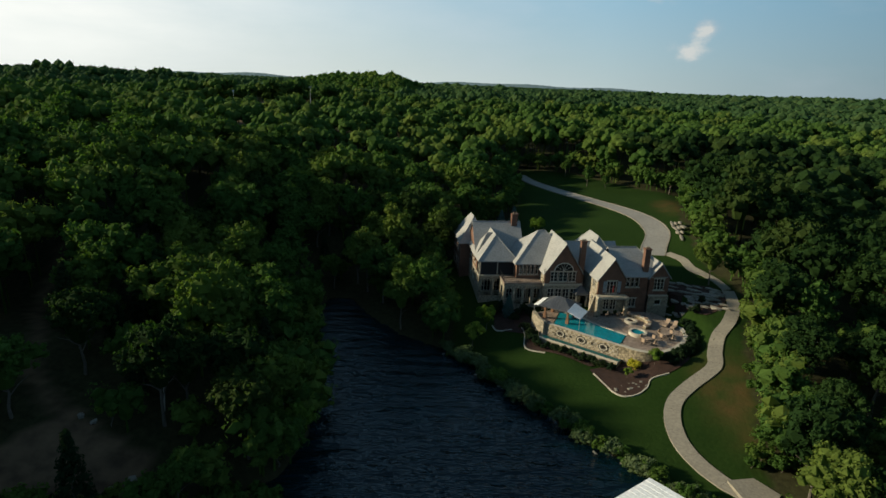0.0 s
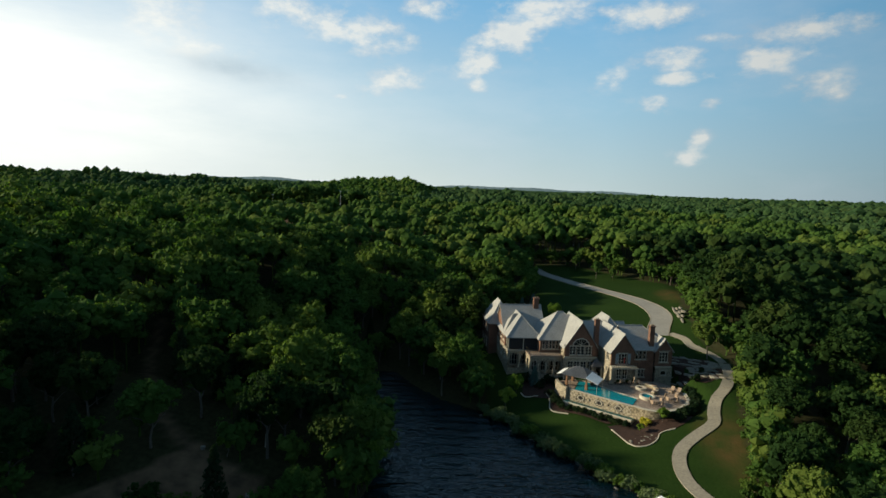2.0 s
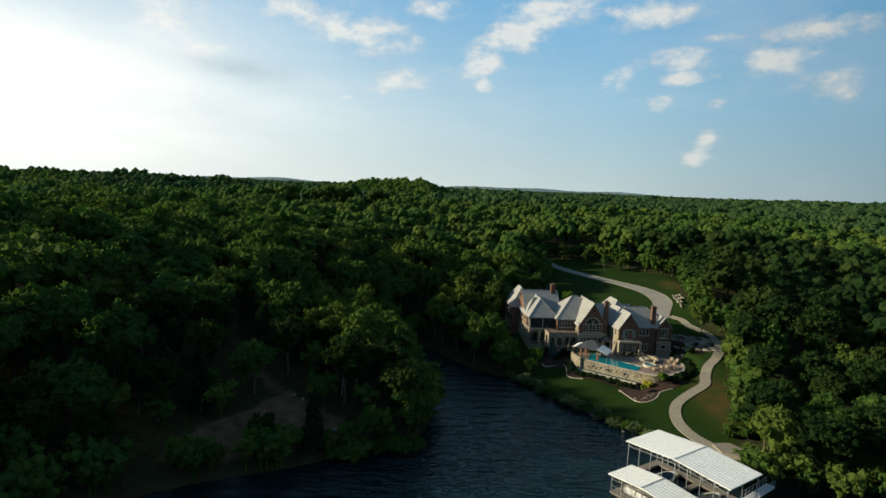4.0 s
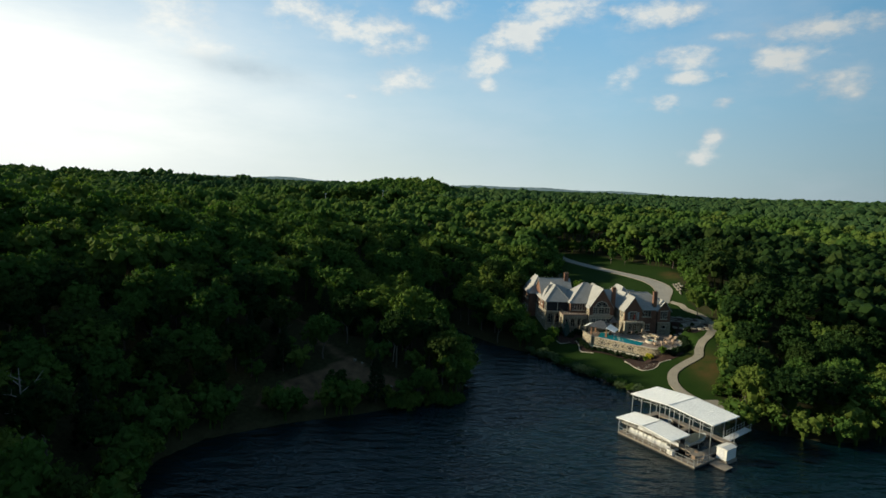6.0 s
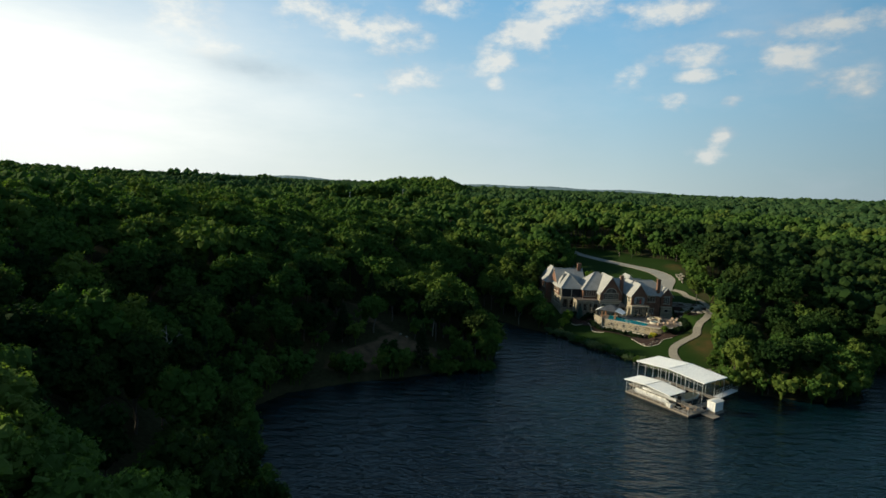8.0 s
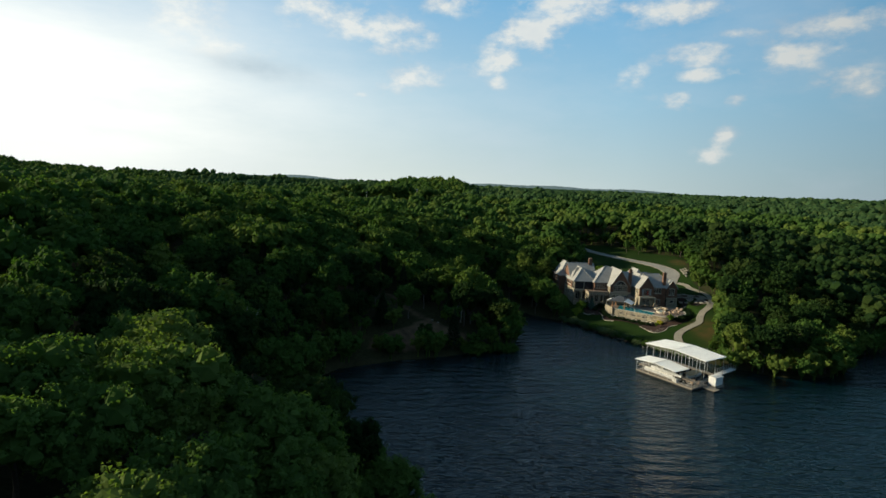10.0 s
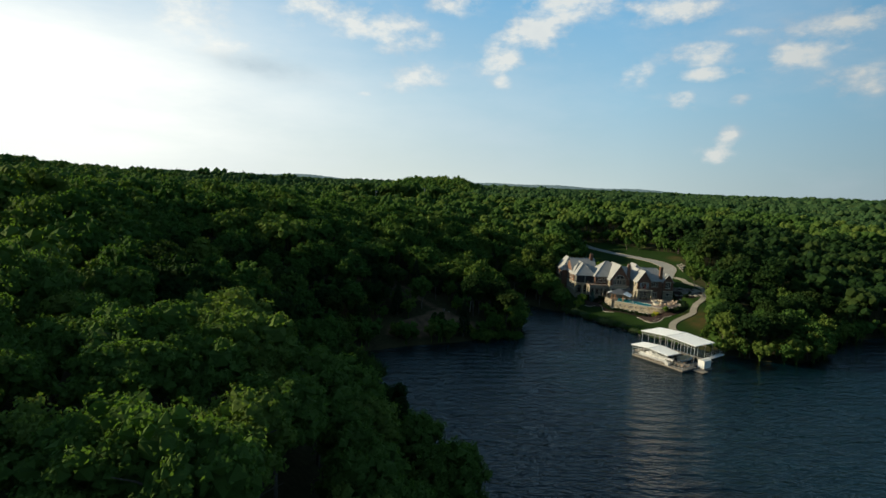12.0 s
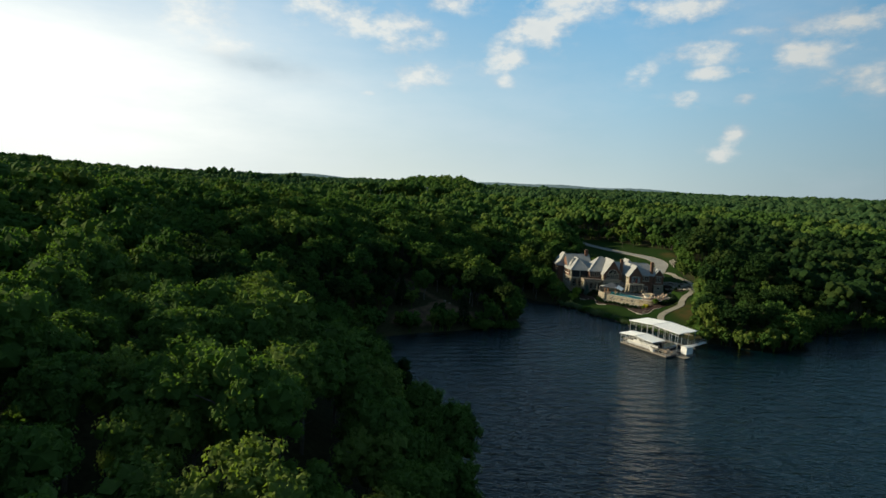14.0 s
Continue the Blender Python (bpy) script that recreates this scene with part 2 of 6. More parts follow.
ROOF = plain("slate_shingles", (0.262, 0.262, 0.258), 0.75, vary=0.16, scale=0.5, fine=5.0, bump=0.35, bump_scale=9, dist=0.02, spec=0.35, tint=(0.30, 0.296, 0.285))
DARKROOF = plain("dark_metal_roofing", (0.10, 0.105, 0.115), 0.5, 0.3, vary=0.2, scale=1, fine=5, bump=0.15)
DOCKROOF = plain("white_metal_roofing", (0.78, 0.79, 0.78), 0.5, 0.0, vary=0.05, scale=0.5, fine=4, bump=0.08)
WHITE = plain("white_paint", (0.66, 0.655, 0.63), 0.5, vary=0.06, scale=1.0, fine=6, bump=0.05)
STEEL = plain("galvanised_steel", (0.46, 0.47, 0.46), 0.45, 0.7, vary=0.12, scale=2, fine=9, bump=0.05)
CANVAS = plain("grey_canvas", (0.55, 0.56, 0.58), 0.85, vary=0.12, scale=1.5, fine=10, bump=0.2)
FRAME = plain("window_frame_paint", (0.496, 0.464, 0.4), 0.5, vary=0.08, scale=2, fine=8, bump=0.05)
SHUTTER = plain("blue_grey_shutter_paint", (0.24, 0.296, 0.32), 0.55, vary=0.1, scale=2, fine=8, bump=0.1)
SCREEN = plain("dark_porch_screen", (0.018, 0.018, 0.02), 0.7, vary=0.2, scale=1, fine=6, bump=0.05)
GLASS = plain("dark_window_glass", (0.012, 0.014, 0.016), 0.08, vary=0.3, scale=0.7, fine=2, bump=0.03, bump_scale=1.5, spec=0.3)
CONCRETE = plain("pale_concrete", (0.235, 0.212, 0.17), 0.9, vary=0.12, scale=0.35, fine=3.0, bump=0.15, bump_scale=20)
ASPHALT = plain("worn_grey_drive", (0.216, 0.209, 0.194), 0.92, vary=0.14, scale=0.25, fine=3.0, bump=0.15, bump_scale=20)
PAVER = plain("patio_pavers", (0.259, 0.194, 0.151), 0.85, vary=0.2, scale=0.8, fine=5.0, bump=0.25, bump_scale=9, tint=(0.288, 0.223, 0.18))
COPING = plain("pale_coping_stone", (0.45, 0.405, 0.33), 0.8, vary=0.12, scale=1.5, fine=7, bump=0.15)
TIMBER = plain("weathered_timber", (0.21, 0.185, 0.155), 0.85, vary=0.2, scale=1.5, fine=9, bump=0.25)
POSTWOOD = plain("stained_cedar_post", (0.22, 0.12, 0.07), 0.7, vary=0.2, scale=2, fine=9, bump=0.2)
WICKER = plain("tan_cushion", (0.338, 0.247, 0.18), 0.85, vary=0.12, scale=2, fine=12, bump=0.2)
RED = plain("red_fabric", (0.45, 0.05, 0.04), 0.85, vary=0.15, scale=3, fine=10, bump=0.1)
MULCH = plain("dark_bark_mulch", (0.036, 0.019, 0.014), 0.95, vary=0.4, scale=1.5, fine=9, bump=0.8, bump_scale=14, dist=0.05)
BLACKIRON = plain("black_iron", (0.03, 0.03, 0.03), 0.5, 0.4, vary=0.2, scale=2, fine=8, bump=0.05)
BOATBLUE = plain("blue_boat_cover", (0.05, 0.09, 0.16), 0.6, vary=0.15, scale=1, fine=6, bump=0.2)
TAN = plain("tan_boat_cover", (0.50, 0.40, 0.26), 0.7, vary=0.12, scale=1, fine=6, bump=0.2)
# the ridge's blue is distance haze painted as base colour
RIDGE_HAZE = plain("far_wooded_ridge", (0.16, 0.22, 0.24), 1.0, vary=0.12, scale=0.004, fine=0.03, bump=0, spec=0.0)


def laid_stone(m, size, joint, vary):
    """Stones of uneven shape with recessed dark joints, over an existing surface."""
    t = m.node_tree
    b = t.nodes["Principled BSDF"]
    old = b.inputs["Base Color"].links[0].from_socket
    co = t.nodes.new("ShaderNodeTexCoord")
    cells = []
    for feature in ("DISTANCE_TO_EDGE", "F1"):
        v = t.nodes.new("ShaderNodeTexVoronoi")
        v.feature = feature
        v.inputs["Scale"].default_value = 1 / size
        t.links.new(co.outputs["Object"], v.inputs["Vector"])
        cells.append(v)
    edge_n = t.nodes.new("ShaderNodeMath")
    edge_n.operation, edge_n.use_clamp = "MULTIPLY", True
    t.links.new(cells[0].outputs["Distance"], edge_n.inputs[0])
    edge_n.inputs[1].default_value = 1 / joint
    tone = t.nodes.new("ShaderNodeSeparateColor")
    t.links.new(cells[1].outputs["Color"], tone.inputs[0])
    k = t.nodes.new("ShaderNodeMath")
    k.operation = "MULTIPLY_ADD"
    t.links.new(tone.outputs[0], k.inputs[0])
    k.inputs[1].default_value, k.inputs[2].default_value = vary, 1 - vary / 2
    k2 = t.nodes.new("ShaderNodeMath")
    k2.operation = "MULTIPLY"
    t.links.new(k.outputs[0], k2.inputs[0])
    fade = t.nodes.new("ShaderNodeMath")
    fade.operation = "MULTIPLY_ADD"
    t.links.new(edge_n.outputs[0], fade.inputs[0])
    fade.inputs[1].default_value, fade.inputs[2].default_value = 0.6, 0.4
    t.links.new(fade.outputs[0], k2.inputs[1])
    mul = t.nodes.new("ShaderNodeVectorMath")
    mul.operation = "SCALE"
    t.links.new(old, mul.inputs[0])
    t.links.new(k2.outputs[0], mul.inputs["Scale"])
    t.links.new(mul.outputs[0], b.inputs["Base Color"])
    bn = t.nodes.new("ShaderNodeBump")
    bn.inputs["Strength"].default_value, bn.inputs["Distance"].default_value = 0.8, 0.05
    t.links.new(edge_n.outputs[0], bn.inputs["Height"])
    t.links.new(bn.outputs[0], b.inputs["Normal"])


laid_stone(RUBBLE, 0.42, 0.12, 0.9)
laid_stone(STONE, 0.38, 0.10, 0.35)
laid_stone(PAVER, 0.55, 0.06, 0.3)


def pool_material():
    m, t, b, col, mixed, noise_at, steep = material("pool_water", (0.012, 0.21, 0.27), rough=0.08, vary=0.15, scale=0.6, fine=2.0, bump=0.12, bump_scale=2.5, dist=0.03, spec=0.5)
    return m


def lake_material():
    m, t, b, col, mixed, noise_at, steep = material("lake_water", (0.0014, 0.011, 0.016), rough=0.06, vary=0.3, scale=0.03, fine=0.2, bump=0, spec=0.5)
    co = t.nodes.new("ShaderNodeTexCoord")

    def waves(scale, turn, stretch, detail):
        mp = t.nodes.new("ShaderNodeMapping")
        mp.inputs["Rotation"].default_value = (0, 0, radians(turn))
        mp.inputs["Scale"].default_value = (1, stretch, 1)
        t.links.new(co.outputs["Object"], mp.inputs[0])
        n = t.nodes.new("ShaderNodeTexNoise")
        n.inputs["Scale"].default_value, n.inputs["Detail"].default_value, n.inputs["Roughness"].default_value = scale, detail, 0.6
        t.links.new(mp.outputs[0], n.inputs["Vector"])
        return n.outputs["Fac"]

    mp = t.nodes.new("ShaderNodeMapping")
    mp.inputs["Rotation"].default_value = (0, 0, radians(78))
    t.links.new(co.outputs["Object"], mp.inputs[0])
    wv = t.nodes.new("ShaderNodeTexWave")
    wv.inputs["Scale"].default_value, wv.inputs["Distortion"].default_value = 0.10, 9.0
    wv.inputs["Detail"].default_value, wv.inputs["Detail Scale"].default_value, wv.inputs["Detail Roughness"].default_value = 4.0, 0.35, 0.6
    t.links.new(mp.outputs[0], wv.inputs["Vector"])

    def madd(a, k, c):
        n = t.nodes.new("ShaderNodeMath")
        n.operation = "MULTIPLY_ADD"
        t.links.new(a, n.inputs[0])
        n.inputs[1].default_value = k
        if c is None:
            n.inputs[2].default_value = 0.0
        else:
            t.links.new(c, n.inputs[2])
        return n.outputs[0]

    calm = steep(waves(0.025, 20, 2.0, 3), 2.5)
    swell = t.nodes.new("ShaderNodeMath")
    swell.operation = "MULTIPLY"
    t.links.new(wv.outputs["Fac"], swell.inputs[0])
    t.links.new(madd(calm, 0.45, None), swell.inputs[1])
    relief = madd(waves(1.2, 40, 1.0, 2), 0.12, madd(waves(0.62, 8, 2.4, 3), 0.55, madd(waves(0.20, 14, 3.2, 3), 1.7, swell.outputs[0])))
    bn = t.nodes.new("ShaderNodeBump")
    bn.inputs["Strength"].default_value, bn.inputs["Distance"].default_value = 1.0, 0.45
    t.links.new(relief, bn.inputs["Height"])
    t.links.new(bn.outputs[0], b.inputs["Normal"])
    b.inputs["IOR"].default_value = 1.33
    return m


def ground_material():
    m, t, b, col, mixed, noise_at, steep = material("forest_floor", (0.032, 0.028, 0.016), rough=0.95, vary=0.35, scale=0.12, fine=1.5, bump=0.5, bump_scale=2, dist=0.15, tint=(0.034, 0.036, 0.016), spec=0.05)
    att = t.nodes.new("ShaderNodeAttribute")
    att.attribute_name = "cover"
    sp = t.nodes.new("ShaderNodeSeparateXYZ")
    t.links.new(att.outputs["Vector"], sp.inputs[0])
    grass = mixed(steep(noise_at(0.16, 5), 2.5), (0.012, 0.029, 0.005), (0.019, 0.041, 0.007))
    grass = mixed(0.4, grass, mixed(steep(noise_at(2.2, 6), 2.0), (0.009, 0.023, 0.004), (0.023, 0.042, 0.009)))
    dry = mixed(steep(noise_at(0.35, 6), 3.0), (0.036, 0.046, 0.012), (0.082, 0.052, 0.020))
    bare = mixed(steep(noise_at(0.5, 6), 2.5), (0.065, 0.046, 0.030), (0.16, 0.108, 0.066))
    c = mixed(sp.outputs[0], col, grass)
    c = mixed(sp.outputs[1], c, dry)
    c = mixed(sp.outputs[2], c, bare)
    t.links.new(c, b.inputs["Base Color"])
    return m


BASINWATER = plain("basin_water", (0.012, 0.085, 0.085), 0.1, vary=0.2, scale=0.8, fine=3.0, bump=0.1, bump_scale=3, spec=0.5)
POOLWATER, LAKEWATER, GROUND = pool_material(), lake_material(), ground_material()

# ---- the lie of the land ----
LAKE = [(-20, 101), (-21.5, 92), (-19, 82), (-16, 68), (-14, 58), (-15, 50), (-22, 45), (-32, 38.5), (-44, 33), (-55, 26),
        (-59, 18), (-56, 6), (-49, -7), (-42, -19), (-36, -31), (-31, -46), (-25, -66), (-17, -91), (-7, -121), (0, -165), (-20, -260), (-60, -420),
        (700, -420), (700, 300), (300, 190), (180, 118), (130, 88), (96, 66), (76, 58), (66.5, 50), (62.5, 42), (56, 36.5), (48, 34),
        (41, 36), (34, 40), (28, 45.5), (21.5, 53), (15.5, 60.5), (11, 66), (6.5, 73), (2, 79), (-6, 85), (-12, 93), (-16, 101)]


def shore(x, y):
    """Distance to the shoreline, positive on land."""
    best = np.full(np.shape(x), 1e9)
    inside = np.zeros(np.shape(x), bool)
    for (ax, ay), (bx, by) in zip(LAKE, LAKE[1:] + LAKE[:1]):
        dx, dy = bx - ax, by - ay
        k = np.clip(((x - ax) * dx + (y - ay) * dy) / (dx * dx + dy * dy), 0, 1)
        best = np.minimum(best, np.hypot(x - ax - k * dx, y - ay - k * dy))
        inside ^= ((ay > y) != (by > y)) & (x < dx * (y - ay) / (dy + 1e-12) + ax)
    return np.where(inside, -best, best)


def smooth(a, b, v):
    k = np.clip((v - a) / (b - a), 0, 1)
    return k * k * (3 - 2 * k)


def lobe(x, y, cx, cy, rx, ry):
    return np.exp(-((x - cx) / rx) ** 2 - ((y - cy) / ry) ** 2)


def ground(x, y):
    """Height of the land over the water."""
    x, y = np.asarray(x, float), np.asarray(y, float)
    d = shore(x, y)
    e = np.maximum(d, 0)
    left = smooth(8, -26, x + 0.12 * (y - 95))
    steep = 1 + 0.75 * smooth(30, -20, y) * left
    west = 26.5 * (1 - np.exp(-steep * e / 72))
    east = 24 * (1 - np.exp(-e * e / (e + 12) / 90))
    h = left * west + (1 - left) * east + 0.6 * (1 - np.exp(-e / 1.2))
    roll = smooth(120, 400, e)
    h = h + 1.5 * roll * (1 - left) + roll * (2.2 * np.sin(x / 97 + 1.3) * np.cos(y / 131) + 1.7 * np.sin(x / 43 + y / 61) + 1.2 * np.sin(y / 27 - x / 52))
    h = h + 10.5 * np.exp(-((x + 71) / 43) ** 6 - ((y - 500) / 100) ** 4) - 2.5 * smooth(120, 260, y) * left - 8 * lobe(x, y, 420, 500, 330, 330)
    h = h + 8.6 * lobe(x, y, -142, 25, 58, 75) - 3.5 * lobe(x, y, -90, -48, 24, 42) + 3.5 * lobe(x, y, -56, -60, 17, 24) - 7 * lobe(x, y, 170, 1100, 330, 560)
    h = h + 4.5 * lobe(x, y, -56, 113, 26, 24) - 4.0 * lobe(x, y, -60, 74, 20, 11) + 2.5 * lobe(x, y, -84, -34, 18, 20) + 4.0 * lobe(x, y, 62, 104, 9, 26) + 8.5 * lobe(x, y, -74, 270, 34, 24) + 8.4 * lobe(x, y, -365, 250, 122, 130) - 5.0 * lobe(x, y, -190, 290, 75, 85)
    pad = smooth(1.22, 1.0, np.hypot((x - 29.5) / 10.6, (y - 81.0) / 8.8))
    pad = np.maximum(pad, smooth(1.3, 0.9, np.hypot((x - 36.5) / 4.5, (y - 88.5) / 4.0)))
    h = h + pad * (np.minimum(h, 3.4) - h)
    apron = smooth(1.5, 0.7, np.hypot((x - 21.5 - 0.55 * (77 - y)) / 5.0, (y - 76.0) / 6.0))
    h = h + apron * (np.minimum(h, 1.7) - h)
    return np.where(d < 0, np.maximum(-2.2, d * 0.5 - 0.05), h)

# ---- mesh helpers ----


def quad_mesh(name, verts, faces, mat, tint=None):
    """A mesh from arrays of vertices and four-cornered faces."""
    me = bpy.data.meshes.new(name)
    verts, faces = np.asarray(verts, np.float32), np.asarray(faces, np.int32)
    n, k = len(faces), faces.shape[1]
    me.vertices.add(len(verts))
    me.vertices.foreach_set("co", verts.ravel())
    me.loops.add(n * k)
    me.loops.foreach_set("vertex_index", faces.ravel())
    me.polygons.add(n)
    me.polygons.foreach_set("loop_start", np.arange(n, dtype=np.int32) * k)
    if tint is not None:
        a = me.attributes.new("tint", "FLOAT", "POINT")
        a.data.foreach_set("value", np.asarray(tint, np.float32))
    me.update(calc_edges=True)
    me.materials.append(mat)
    return me


def part(name, bm, mat, parent=None, label="", smooth_shade=False):
    me = bpy.data.meshes.new(name)
    bmesh.ops.recalc_face_normals(bm, faces=bm.faces)
    bm.to_mesh(me)
    bm.free()
    me.materials.append(mat)
    if smooth_shade:
        for p in me.polygons:
            p.use_smooth = True
    ob = new(name, me)
    if parent is not None:
        ob.parent = parent
    if label:
        ob["label"] = label
    return ob


def box(bm, x0, x1, y0, y1, z0, z1):
    v = [bm.verts.new((x, y, z)) for x in (x0, x1) for y in (y0, y1) for z in (z0, z1)]
    for f in ((0, 1, 3, 2), (4, 6, 7, 5), (0, 4, 5, 1), (2, 3, 7, 6), (0, 2, 6, 4), (1, 5, 7, 3)):
        bm.faces.new([v[i] for i in f])
    return v


def boxed(*spans):
    bm = bmesh.new()
    for s in spans:
        box(bm, *s)
    return bm


def prism(bm, pts, shift):
    """A solid: the polygon pts, pushed along shift."""
    a = [bm.verts.new(p) for p in pts]
    b = [bm.verts.new(Vector(p) + Vector(shift)) for p in pts]
    bm.faces.new(a)
    bm.faces.new(b[::-1])
    n = len(pts)
    for i in range(n):
        bm.faces.new((a[i], b[i], b[(i + 1) % n], a[(i + 1) % n]))


def slab(pts, z0, z1):
    bm = bmesh.new()
    prism(bm, [(x, y, z0) for x, y in pts], (0, 0, z1 - z0))
    return bm


def bar(bm, a, b, r0, r1=None, sides=6):
    """A tapered round bar from a to b."""
    r1 = r0 if r1 is None else r1
    a, b = Vector(a), Vector(b)
    q = (b - a).to_track_quat("Z", "Y")
    rings = []
    for p, r in ((a, r0), (b, r1)):
        rings.append([bm.verts.new(p + q @ Vector((r * math.cos(2 * math.pi * i / sides), r * math.sin(2 * math.pi * i / sides), 0))) for i in range(sides)])
    for i in range(sides):
        j = (i + 1) % sides
        bm.faces.new((rings[0][i], rings[0][j], rings[1][j], rings[1][i]))
    bm.faces.new(rings[0][::-1])
    bm.faces.new(rings[1])


def thing(name, label, category, at=(0, 0, 0), turn=0.0, group="", kind=""):
    e = new(name)
    e.empty_display_size = 0.3
    e.matrix_world = pose(*at, 0, 0, turn)
    return tagged(e, label, category, group, kind)


def curve_through(pts, step=0.8):
    """A smooth line through the given points (Catmull-Rom), with even steps."""
    p = [Vector((*q, 0)) if len(q) == 2 else Vector(q) for q in pts]
    p = [2 * p[0] - p[1], *p, 2 * p[-1] - p[-2]]
    out = []
    for i in range(1, len(p) - 2):
        n = max(2, int((p[i + 1] - p[i]).length / step))
        for k in range(n):
            t = k / n
            a, b, c, d = p[i - 1], p[i], p[i + 1], p[i + 2]
            out.append(0.5 * (2 * b + (c - a) * t + (2 * a - 5 * b + 4 * c - d) * t * t + (3 * b - a - 3 * c + d) * t ** 3))
    out.append(p[-2])
    return out


def height(x, y):
    return float(ground(np.array([x]), np.array([y]))[0])


def inside(pts, x, y):
    """Which of the places (x, y) lie in the polygon pts."""
    hit = np.zeros(np.shape(x), bool)
    for (ax, ay), (bx, by) in zip(pts, pts[1:] + pts[:1]):
        hit ^= ((ay > y) != (by > y)) & (x < (bx - ax) * (y - ay) / (by - ay + 1e-12) + ax)
    return hit


# ---- ground, lake and far ridges ----
LAWN = [(3, 80), (9, 71), (15, 63), (24, 52.5), (29, 47), (35, 47), (36.5, 53), (39.5, 61), (43, 70), (45.5, 76), (50, 84), (52, 91), (50.5, 98), (50.5, 105),
        (52.8, 114), (55.5, 127), (60, 139), (64, 148), (57, 155), (49, 168), (40, 180), (27, 184), (21, 170), (22, 150), (18, 138), (8, 128), (3, 116), (1, 104), (3, 92)]
GLADE = [(-50, 34), (-42, 36), (-34, 40.5), (-27.5, 45), (-28, 49), (-33, 50.5), (-38, 53), (-42, 47), (-49, 39)]
FIELD = [(-112, 246), (-88, 226), (-46, 240), (-38, 276), (-58, 288), (-92, 276)]
TRAIL = [(-34, 50), (-40, 53), (-45, 57), (-49, 65), (-53, 70), (-57, 78), (-60, 88)]


def line_gap(pts, x, y):
    best = np.full(np.shape(x), 1e9)
    for (ax, ay), (bx, by) in zip(pts, pts[1:]):
        dx, dy = bx - ax, by - ay
        k = np.clip(((x - ax) * dx + (y - ay) * dy) / (dx * dx + dy * dy), 0, 1)
        best = np.minimum(best, np.hypot(x - ax - k * dx, y - ay - k * dy))
    return best


def graded(lo, hi, fine_lo, fine_hi, step, growth):
    mid = list(np.arange(fine_lo, fine_hi + 0.01, step))
    s, v = step, mid[-1]
    while v < hi:
        s *= growth
        v += s
        mid.append(v)
    s, v, low = step, mid[0], []
    while v > lo:
        s *= growth
        v -= s
        low.append(v)
    return np.array(low[::-1] + mid)


gx, gy = graded(-3600, 3600, -80, 80, 1.1, 1.09), graded(-700, 4400, -60, 190, 1.1, 1.09)
GX, GY = np.meshgrid(gx, gy)
bumps = np.sin(GX * 1.9 + GY * 0.6) * np.sin(GY * 1.7 - GX * 0.4)
land_d = shore(GX, GY)
lawn_in = inside(LAWN, GX, GY)
GZ = ground(GX, GY) + np.where((land_d > 1) & ~lawn_in, 0.10, 0.015) * bumps
nx, ny = len(gx), len(gy)
idx = np.arange(nx * ny).reshape(ny, nx)
gfaces = np.stack([idx[:-1, :-1], idx[:-1, 1:], idx[1:, 1:], idx[1:, :-1]], -1).reshape(-1, 4)
gmesh = quad_mesh("ground", np.stack([GX, GY, GZ], -1).reshape(-1, 3), gfaces, GROUND)
cover_map = np.zeros((ny, nx, 3), np.float32)
cover_map[..., 0] = lawn_in
cover_map[..., 1] = (smooth(10, 3.0, np.hypot((GX - 40.0) / 0.8, (GY - 62) / 1.6)) + smooth(7, 2, np.hypot(GX - 58, (GY - 136) / 1.5))) * lawn_in * 0.8
cover_map[..., 2] = np.maximum(inside(GLADE, GX, GY) | inside(FIELD, GX, GY), 0.8 * smooth(1.2, 0.3, line_gap(TRAIL, GX, GY)))
cover_map[..., 2] = np.maximum(cover_map[..., 2], 0.12 * smooth(1.6, 0.3, np.abs(land_d)))
att = gmesh.attributes.new("cover", "FLOAT_VECTOR", "POINT")
att.data.foreach_set("vector", cover_map.reshape(-1))
gmesh.polygons.foreach_set("use_smooth", np.ones(len(gmesh.polygons), bool))
tagged(new("ground", gmesh), "wooded hills with a mown lawn clearing round the house", "ground", kind="structure")

bm = bmesh.new()
vs = [bm.verts.new(p) for p in ((-110, -700, 0), (900, -700, 0), (900, 330, 0), (-110, 330, 0))]
bm.faces.new(vs)
tagged(part("water", bm, LAKEWATER), "dark rippled lake water in a wooded cove", "lake", kind="structure")


def far_ridge(az0, az1, dist, top, seed):
    """A long low wooded ridge on the horizon."""
    rng = np.random.default_rng(seed)
    n = 90
    ph = rng.uniform(0, 6.28, 5)
    v, f = [], []
    for i in range(n + 1):
        k = i / n
        a = radians(az0 + (az1 - az0) * k)
        h = top * (0.25 + 0.75 * math.sin(math.pi * min(1, max(0, k))) ** 0.6) * (1 + 0.10 * math.sin(9 * k + ph[0]) + 0.07 * math.sin(23 * k + ph[1])) + rng.uniform(-1.2, 1.2)
        for r, z in ((dist - 350, 0), (dist, h), (dist + 350, 0)):
            v.append((r * math.sin(a), r * math.cos(a), z))
        if i:
            for j in range(2):
                f.append((3 * i - 3 + j, 3 * i + j, 3 * i + 1 + j, 3 * i - 2 + j))
    tagged(new("backdrop", quad_mesh("backdrop", v, f, RIDGE_HAZE)), "hazy blue wooded ridge on the horizon", "hill", kind="structure")


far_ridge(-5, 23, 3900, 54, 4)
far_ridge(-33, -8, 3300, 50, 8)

# ---- trees ----


